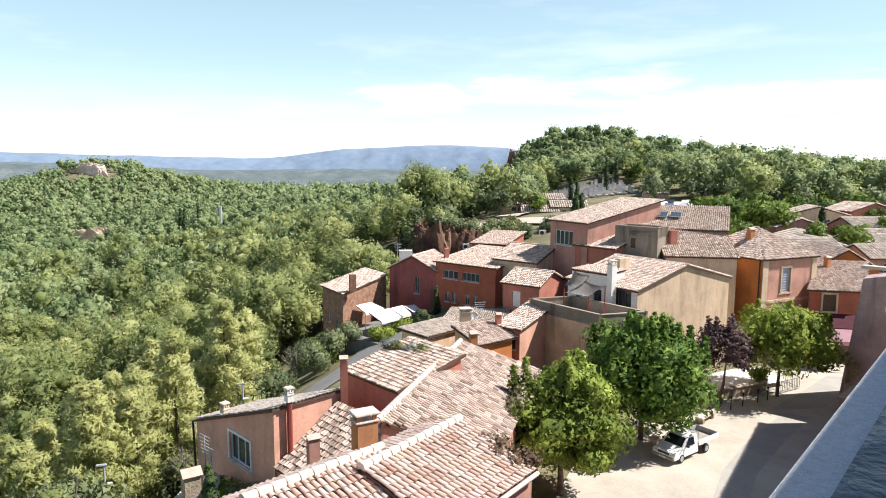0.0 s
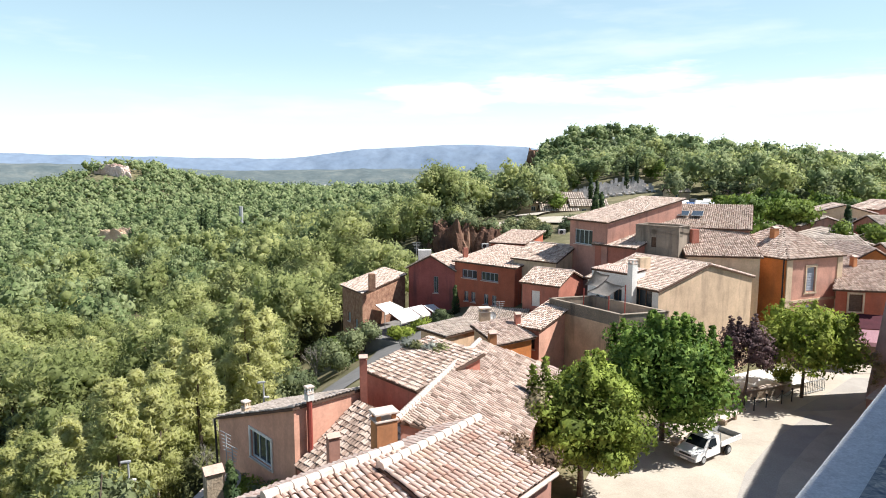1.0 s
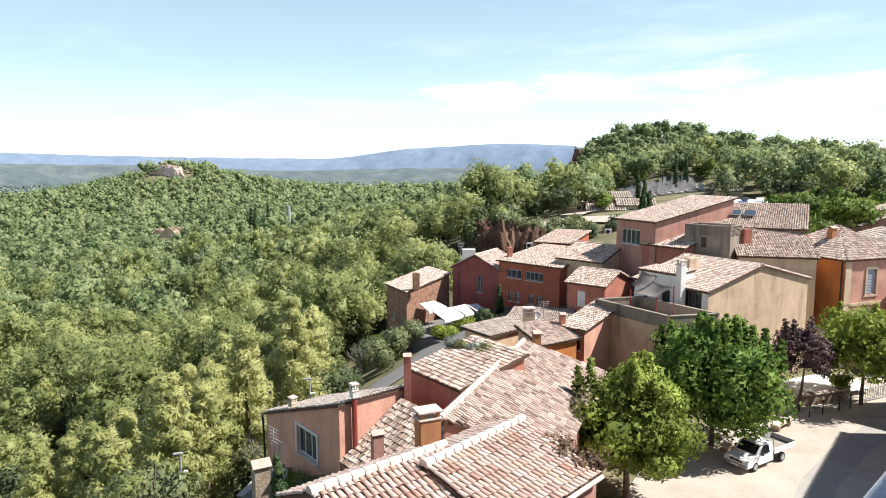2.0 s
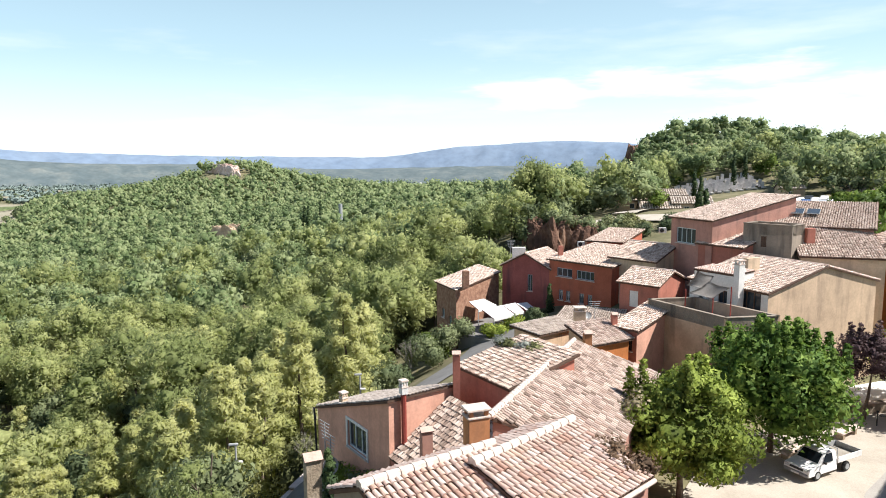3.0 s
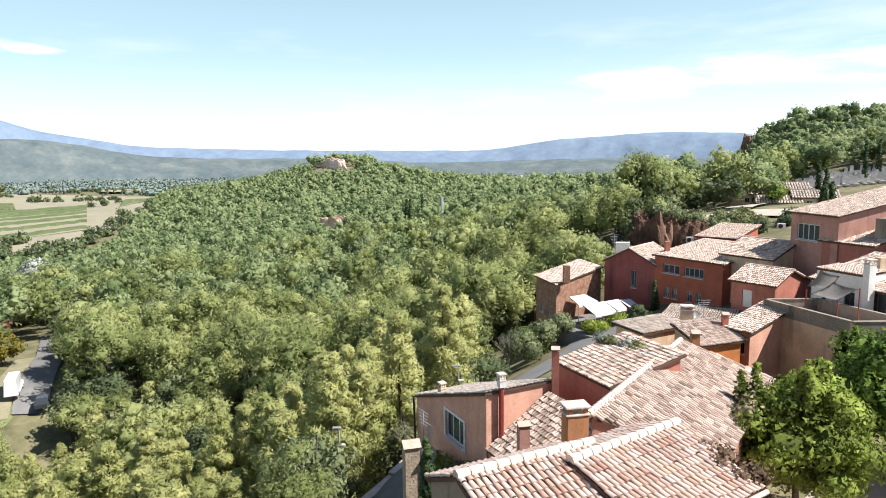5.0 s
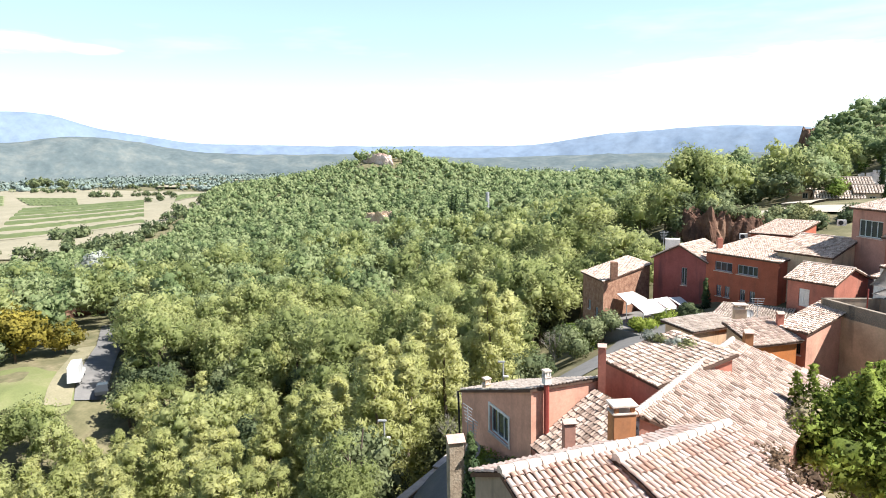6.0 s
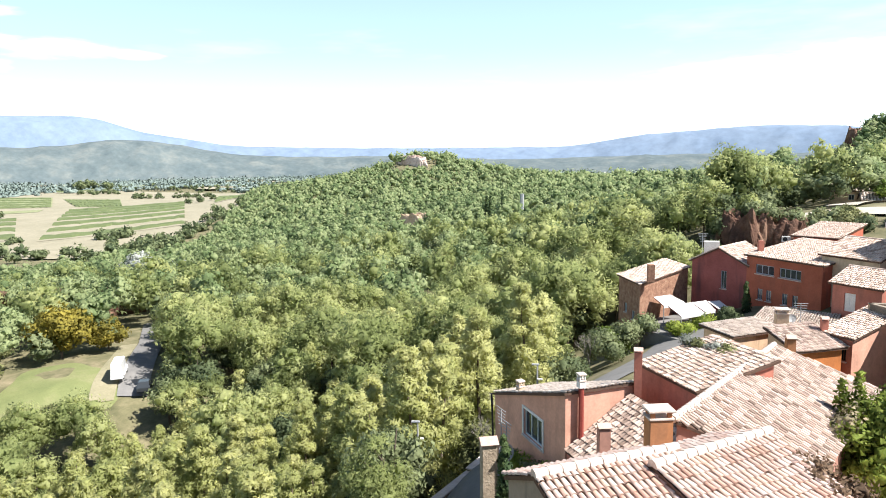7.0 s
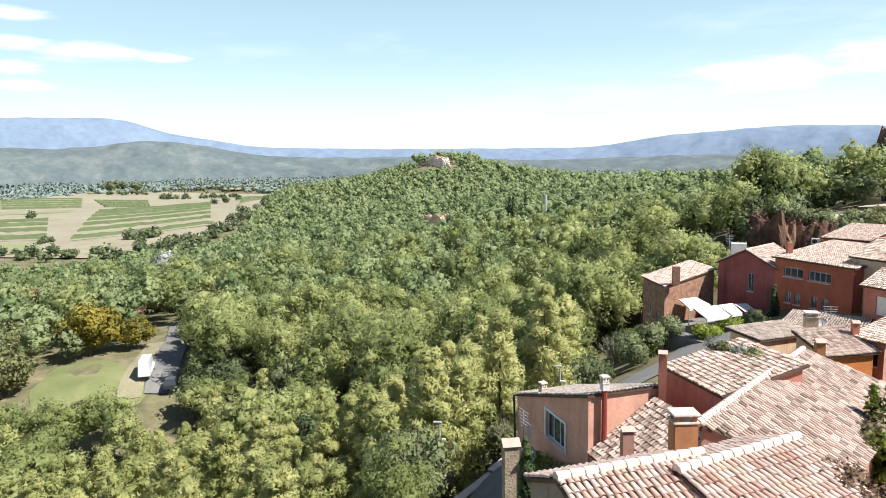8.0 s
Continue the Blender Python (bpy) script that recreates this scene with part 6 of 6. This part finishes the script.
bush("shrub", "dark shrubs under the cafe awnings", -11.0, 63.5, -1.0, 1.8, 2.4, OAK, 0.12)
bush("shrub", "dark shrub beside the cafe wall", -2.2, 68.2, 0.4, 1.3, 2.2, OAK, 0.12)
bush("shrub", "clipped round shrub on the white terrace", 25.8, 51.0, 0.4, 0.95, 1.3, LIME, 0.08)
for k in range(4):
    bush("shrub", "grey-green herbs on the flat roof", -3.1 + 0.65 * k, 35.3 - 0.35 * k, 7.55, 0.5, 0.45, OLIVE if k % 2 else SILVER, 0.07, 8, 60)
for k in range(5):
    f = k / 4
    bush("shrub", "low green shrubs under the window wall", -11.2 + 3.4 * f, 30.6 - 3.2 * f, 1.3 + 0.9 * f, 0.7, 0.9, LIME if k % 2 else OAK, 0.07, 8, 80)
bush("shrub", "small plant at the foot of the flue", -6.6, 28.5, 3.6, 0.5, 0.7, LIME, 0.06, 8, 80)
bush("creeper", "dry brown creeper on the roof edge", 1.6, 18.9, 8.9, 0.7, 0.4, BROWNLEAF, 0.06, 10, 60)
bush("creeper", "dry brown creeper on the roof edge", 2.4, 18.5, 8.7, 0.6, 0.4, BROWNLEAF, 0.06, 10, 60)
bush("creeper", "pale dry climbing plant on the corner wall", 30.6, 47.4, 1.2, 1.0, 3.4, DRYLEAF, 0.07, 14, 60)
bush("shrub", "pale flowering shrub beside the roof and tree", 3.9, 32.4, 3.4, 1.3, 3.6, DRYLEAF, 0.08, 14, 90)
for x, y, w, h, m in ((-15.5, 56, 2.6, 4.5, OAK), (-12.5, 60, 2.4, 4.2, OAK), (-17.5, 50, 2.3, 4.0, OLIVE), (-17, 40, 2.2, 3.6, OLIVE), (-18.5, 44, 2.2, 3.8, OLIVE),
                      (-12.2, 63.5, 2.0, 4.6, LIME2), (-19, 33, 2.3, 4.2, OLIVE), (-16.6, 47, 1.8, 2.8, OLIVE), (-19, 29, 2.4, 4.4, OAK), (-17.6, 24.5, 2.4, 4.4, OAK)):
    bush("shrub", "dense shrub on the slope below the lane", x, y, gz(x, y) - 0.3, w, h, m, 0.13, 18, 170, "slope shrubs")
for k in range(26):
    x, y = rng.uniform(-4, 24), rng.uniform(101, 112)
    bush("shrub", "round bush along the plateau edge", x, y, gz(x, y) - 0.2, rng.uniform(1.0, 2.0), rng.uniform(1.6, 3.0), OAK if k % 3 else OLIVE, 0.2, 9, 50, "plateau bushes")

for x, y, z, r in ((-4.6, 104, 5.5, 1.8), (-1.5, 105.5, 7.6, 1.9), (1.4, 105.0, 7.2, 1.9), (4.6, 105.5, 7.0, 1.8), (7.6, 104.2, 5.8, 1.9), (-5.2, 102, 2.0, 2.0)):
    bush("shrub", "dark shrub clinging to the ochre cliff", x, y, z, r, r * 1.5, OAK, 0.2, 9, 60, "cliff shrubs")

# single trees in the valley
GT = [tree_kind(7.5, 4.6, 40, 110, 0.24, GOLD, round_clumps, 0.1), tree_kind(8, 5.0, 40, 110, 0.28, SILVER, round_clumps, 0.15), tree_kind(7, 4.2, 40, 110, 0.24, OLIVE, round_clumps, 0.05)]
for k, x, y, s in ((0, -103.5, 66, 1.35), (0, -100.5, 72.5, 0.9), (1, -180, 143, 1.7), (1, -165, 146, 1.2), (1, -112, 214, 0.9), (2, -98, 48.5, 1.25), (2, -82.6, 50.6, 0.55), (2, -113, 59, 1.2), (2, -93, 80, 1.0), (2, -96, 85, 1.2)):
    lb = ("round tree turning golden beside the meadow", "pale silver-leaved tree in the valley", "round green oak beside the meadow")[k]
    plant(GT[k], "tree", lb, "tree", "valley trees", x, y, gz(x, y) - 0.2, s, x)

# bare branched trees on the slope
def bare_tree(x, y, h):
    t = thing("bare_tree", "leafless grey tree on the slope", "tree", "bare trees", at=(x, y, gz(x, y) - 0.3))
    bm = bmesh.new()
    r2 = random.Random(int(x * 10))

    def grow(p, d, L, r, depth):
        q = p + d * L
        rod(bm, p, q, r, r * 0.65, 5)
        if depth:
            for _ in range(3):
                e = (d + Vector((r2.uniform(-0.7, 0.7), r2.uniform(-0.7, 0.7), r2.uniform(-0.1, 0.6)))).normalized()
                grow(p + d * L * r2.uniform(0.6, 1.0), e, L * 0.68, r * 0.55, depth - 1)

    grow(Vector((0, 0, 0)), Vector((0, 0, 1)), h * 0.36, 0.1, 4)
    part("branch", bm, GREYBARK, t)


for x, y, h in ((-15.6, 42, 6.0), (-17.0, 39.5, 5.0), (-13.6, 58.5, 5), (-14.5, 61.5, 5)):
    bare_tree(x, y, h)

# umbrella pines in the lower town
UP = [tree_kind(8, 5.2, 34, 90, 0.3, CANOPY, lambda r, h, n, w, low: [(w * math.sqrt(r.uniform(0, 1)) * math.cos(a), w * 0.7 * math.sin(a) * math.sqrt(r.uniform(0, 1)), h * r.uniform(0.72, 0.95), w * 0.24) for a in r.uniform(0, 6.28, n)], 0.5, 0.3) for _ in range(2)]
for x, y, s, z in ((42.5, 101, 1.0, 5.2), (47, 99.5, 0.95, 5.0), (56, 113, 0.8, 4.5), (66, 118, 0.9, 4.5), (63, 98, 0.7, 3.5), (71, 112, 0.9, 4)):
    plant(UP[int(x) % 2], "umbrella_pine", "broad dark umbrella pine among the town roofs", "pine tree", "town pines", x, y, z, s, x)
TP = scatter(100, 215, 8.5, 4, 40)
TP = [(x, y) for x, y in np.concatenate([TP, np.stack([rng.uniform(24, 80, 40), rng.uniform(86, 128, 40)], -1)]) if x > 20 and not (8.5 < math.degrees(math.atan2(x, y)) < 24 and 100 < math.hypot(x, y) < 206)]
forest("garden_trees", "garden trees between the roofs of the lower town", np.array(TP), crowns(5, 6.0, 2.6, 12, 40, 0.34, round_clumps, 0.05), 0.6, 1.1, CANOPY)


# ------------------------------------------------------------------ lower town and far houses
town = random.Random(11)
for x, y, L, D, z, rz, w, tl in ((45.5, 96, 8, 6, 7.3, 0.1, CREAM, TILE_GREY), (53, 92, 9, 6, 7.6, -0.1, PINK, TILE_GREY), (60, 88, 8, 6, 7.4, 0.2, CREAM, TILE_GREY),
                                 (48, 106, 9, 6, 8.2, -0.2, CREAM, TILE_OLD), (56.5, 102, 8, 7, 8.8, 0.1, PINK, TILE_GREY), (62, 107, 9, 7, 10.4, -0.3, CREAM, TILE_OLD),
                                 (68, 100, 9, 6, 9.0, 0.1, PINK, TILE_GREY), (66, 92, 8, 6, 7.8, -0.1, ROSE, TILE_GREY), (50, 84, 8, 6, 7.4, 0.05, BEIGE, TILE_GREY),
                                 (57, 79, 9, 6, 7.0, 0.05, PINK, TILE_GREY), (72, 108, 9, 6, 11.0, 0.2, ROSE, TILE_OLD), (64, 80, 8, 6, 7.6, 0.3, ROSE, TILE_OLD), (45, 77, 7, 6, 8.0, 0.1, CREAM, TILE_GREY)):
    c, s = math.cos(rz), math.sin(rz)
    house("plastered house in the lower town", (x - L / 2 * c, y - L / 2 * s), (x + L / 2 * c, y + L / 2 * s), D, 0, z, town.choice(("side", "side", "front")), 1.3, wall=w, tiles=tl, spacing=0.4,
          group="lower town houses", openings=[(0, L * 0.2, z - 1.9, 1.0, 1.2), (0, L * 0.6, z - 1.9, 1.0, 1.2)])
for x, y, L, D, z, w in ((17.5, 148, 9, 6, 9.8, CREAM), (24, 150, 8, 6, 10.8, GREYW), (27.5, 141, 8, 5, 9.6, CREAM), (21, 140, 8, 5, 8.6, BEIGE), (66, 150, 9, 6, 11.5, CREAM), (78, 150, 9, 6, 11.0, CREAM), (53, 160, 5, 5, 12.0, CREAM)):
    house("low country house with pale tiles below the hill", (x - L / 2, y), (x + L / 2, y), D, 2, z, "side", 1.2, wall=w, tiles=TILE_GREY, spacing=0.5, group="hill houses", openings=[(0, L * 0.3, z - 1.8, 1.0, 1.1)])
house("pale modern house high in the woods", (134, 262), (148, 256), 9, 10, 22.5, "side", 2.0, wall=WHITE, tiles=TILE_GREY, spacing=0.6, group="hill houses", openings=[(0, 3, 19.5, 8, 2.0)])
house("small pale hut roof in the woods", (-84.5, 96.5), (-81.2, 94.5), 4, -17, -10.2, "side", 1.2, wall=CREAM, tiles=TILE_NEW, spacing=0.4, group="valley huts")
house("low terracotta hut in the woods", (-112, 164), (-105, 168), 5, gz(-108, 166) - 1, gz(-108, 166) + 6.5, "side", 1.5, wall=TAN, tiles=TILE_OLD, spacing=0.5, group="valley huts")

# gravestones
grave = bmesh.new()
box(grave, (0, 0, 0.5), (0.8, 0.25, 1.3), 0, 0.04)
box(grave, (0, -0.9, 0.12), (0.9, 1.9, 0.3), 0, 0.03)
gm = bpy.data.meshes.new("gravestone")
grave.to_mesh(gm)
grave.free()
gm.materials.append(GRAVE)
for i in range(9):
    for j in range(12):
        x, y = 33.5 + j * 1.75 + town.uniform(-0.3, 0.3), 183 + i * 2.3 + town.uniform(-0.3, 0.3)
        g = tagged(new("gravestone", gm), "pale stone grave in the hillside graveyard", "gravestone", "graveyard")
        g.location = (x, y, gz(x, y) + 0.05)
        g.scale = (town.uniform(0.8, 1.3), 1, town.uniform(0.7, 1.9))


# ------------------------------------------------------------------ vineyards of the plain
def field(label, corners, rows, mat, row_mat, lift=1.3, name="field", fill=0.33):
    """A field on the plain between four corners (near edge, then far edge back), with its rows of vines along the near edge."""
    c = [np.array(q, float) for q in corners]

    def at(a, b):
        q = (c[0] * (1 - a) + c[1] * a) * (1 - b) + (c[3] * (1 - a) + c[2] * a) * b
        return float(q[0]), float(q[1])

    n = 12
    V = [at(i / n, j / n) for i in range(n + 1) for j in range(n + 1)]
    V = [(x, y, gz(x, y) + lift) for x, y in V]
    F = [(i * (n + 1) + j, (i + 1) * (n + 1) + j, (i + 1) * (n + 1) + j + 1, i * (n + 1) + j + 1) for i in range(n) for j in range(n)]
    tagged(soup(name, V, F, mat), label, "field", kind="structure")
    if not rows:
        return
    V, F = [], []
    m = 24
    for k in range(rows):
        base = len(V)
        for i in range(m + 1):
            f = 0.015 + 0.97 * i / m
            wob = rng.normal(0, 0.03)
            hw = fill * rng.uniform(0.75, 1.2)
            lo, hi = at(f, (k + 0.5 + wob - hw) / rows), at(f, (k + 0.5 + wob + hw) / rows)
            z = gz(*lo) + lift
            hh = rng.uniform(0.9, 1.6)
            mx, my = [(p + (q - p) * 0.2, p + (q - p) * 0.8) for p, q in zip(lo, hi)]
            V += [(*lo, z), (mx[0], my[0], z + hh), (mx[1], my[1], z + hh), (*hi, z)]
        for i in range(m):
            q = base + 4 * i
            F += [(q + e, q + e + 4, q + e + 5, q + e + 1) for e in range(3)]
    tagged(soup("vine_rows", V, F, row_mat), "rows of green vines", "vines", kind="stuff")


field("pale dry soil and tracks between the vineyards", [(-640, 230), (-384, 292), (-760, 1080), (-1700, 780)], 0, FIELD, VINE, 0.9, "plain")
field("pale vineyard soil with long rows", [(-543, 334), (-470, 428), (-700, 640), (-872, 588)], 7, FIELD, VINE)
field("pale vineyard soil beside the track", [(-680, 285), (-572, 336), (-812, 482), (-960, 430)], 4, FIELD, VINE)
field("bright green meadow at the wood's edge", [(-540, 240), (-500, 288), (-570, 326), (-640, 280)], 0, VINE2, VINE)
field("green vineyard strip", [(-1010, 480), (-890, 555), (-925, 585), (-1050, 520)], 0, VINE2, VINE)
field("green vineyard strip", [(-1080, 566), (-962, 622), (-1181, 767), (-1395, 731)], 5, VINE2, VINE, fill=0.4)
field("green vineyard strip beyond the track", [(-915, 628), (-800, 618), (-990, 762), (-1120, 746)], 4, VINE2, VINE, fill=0.4)
field("small vineyard by the wood", [(-580, 570), (-622, 700), (-700, 812), (-790, 790)], 4, FIELD, VINE)
field("pale grove soil", [(-1260, 830), (-1170, 900), (-1350, 1040), (-1500, 960)], 6, FIELD, VINE, fill=0.2)
field("straw-coloured field far out", [(-1800, 700), (-1500, 880), (-1640, 960), (-2050, 860)], 0, FIELD, VINE)
field("straw-coloured field far out", [(-1250, 1180), (-1060, 1350), (-1200, 1480), (-1420, 1330)], 0, FIELD, VINE)
field("green field far out", [(-1900, 1200), (-1500, 1400), (-1650, 1560), (-2150, 1350)], 0, VINE2, VINE)
field("straw-coloured field far out", [(-2500, 1350), (-1900, 1650), (-2000, 1800), (-2700, 1500)], 0, FIELD, VINE)
field("straw-coloured field far out", [(-1500, 1750), (-1150, 1900), (-1220, 2030), (-1650, 1890)], 0, FIELD, VINE)


def spread(n, x0, x1, y0, y1):
    q = np.stack([rng.uniform(x0, x1, n), rng.uniform(y0, y1, n)], -1)
    return q[(q[:, 0] < -374 - 0.726 * (q[:, 1] - 361)) & (np.hypot(q[:, 0], q[:, 1]) > 500)]


def row_of(n, x0, y0, x1, y1, loose):
    f = rng.uniform(0, 1, n)
    return np.stack([x0 + (x1 - x0) * f, y0 + (y1 - y0) * f], -1) + rng.normal(0, loose, (n, 2))


lone = np.concatenate([row_of(9, -492, 352, -478, 372, 5), row_of(3, -548, 318, -556, 330, 2), row_of(3, -840, 470, -850, 480, 5), row_of(14, -1213, 832, -1130, 880, 9), row_of(26, -1000, 790, -880, 850, 14),
                       row_of(5, -640, 600, -660, 640, 8), row_of(46, -620, 236, -390, 288, 7), row_of(60, -388, 296, -640, 850, 8), row_of(10, -470, 330, -400, 330, 14), row_of(8, -690, 900, -640, 880, 10), row_of(40, -1550, 1000, -1000, 1300, 22), row_of(50, -1800, 1100, -1200, 1500, 50), spread(120, -1900, -1000, 900, 1700)])
forest("plain_copse", "clump of tall dark trees on the plain", row_of(16, -1325, 915, -1255, 950, 9), crowns(4, 21, 9, 14, 22, 1.6, round_clumps, 0.0), 0.8, 1.2, OAK)
forest("hedgerow_trees", "scattered trees and hedgerows on the plain", lone, crowns(5, 9, 5.5, 9, 12, 1.3, round_clumps, 0.0), 0.6, 1.2, OAK)
far_pts = np.stack([rng.uniform(-70, 10, 9000), np.sqrt(rng.uniform(1500 ** 2, 3100 ** 2, 9000))], -1)
far_pts = np.stack([far_pts[:, 1] * np.sin(np.radians(far_pts[:, 0])), far_pts[:, 1] * np.cos(np.radians(far_pts[:, 0]))], -1)
far_pts = far_pts[[noise.noise(Vector((x * 0.0045, y * 0.0045, 9))) > -0.05 for x, y in far_pts]]
far_pts = far_pts[:4200]
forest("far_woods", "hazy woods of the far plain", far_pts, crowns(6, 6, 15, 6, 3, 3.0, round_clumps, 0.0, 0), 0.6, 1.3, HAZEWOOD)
specks = bmesh.new()
for _ in range(60):
    a, r = radians(town.gauss(-17, 5)), town.uniform(2300, 2900)
    box(specks, (r * math.sin(a), r * math.cos(a), -50), (town.uniform(5, 14), 8, town.uniform(6, 12)), town.uniform(0, 3))
tagged(part("far_village", specks, WHITE), "pale specks of a far village in haze", "village", kind="stuff")


# ------------------------------------------------------------------ roof tiles laid one by one
def tile_piece(spacing):
    """One arched clay tile, open below, with thickness at its lower end."""
    bm = bmesh.new()
    c = spacing * 1.5
    rows = []
    for end, wid, up in ((-0.55, 0.90, 0.035), (0.55, 0.70, 0.0)):
        for shrink in (1.0, 0.8):
            rows.append([bm.verts.new((math.cos(a) * wid * spacing * 0.5 * shrink, end * c, math.sin(a) * wid * spacing * 0.42 * shrink + up + 0.01)) for a in np.linspace(math.pi, 0, 7)])
    for i in range(6):
        bm.faces.new((rows[0][i], rows[0][i + 1], rows[2][i + 1], rows[2][i]))
        bm.faces.new((rows[1][i + 1], rows[1][i], rows[0][i], rows[0][i + 1])[::-1])
    me = bpy.data.meshes.new("tile")
    bm.normal_update()
    bm.to_mesh(me)
    bm.free()
    me.materials.append(TILE_PIECE)
    return me


trng = random.Random(3)
for roof_ob, poly, spacing in PIECES:
    P = [Vector(p) for p in poly]
    u = (P[1] - P[0]).normalized()
    n = (P[1] - P[0]).cross(P[-1] - P[0]).normalized()
    if n.z < 0:
        n = -n
    v = n.cross(u)
    L, H = (P[1] - P[0]).length, (P[-1] - P[0]).length
    me = tile_piece(spacing)
    course = spacing * 1.5
    for i in range(int(L / spacing)):
        for j in range(int(H / course + 0.6)):
            o = P[0] + u * (spacing * (i + 0.5) + trng.gauss(0, 0.008)) + v * (course * (j + 0.4) + trng.gauss(0, 0.014)) + n * trng.uniform(0.004, 0.02)
            m = Matrix((u, v, n)).transposed().to_4x4()
            ob = new("tile", me)
            ob.parent = roof_ob
            ob.matrix_basis = Matrix.Translation(o) @ m @ Matrix.Rotation(trng.gauss(0, 0.025), 4, "Z")
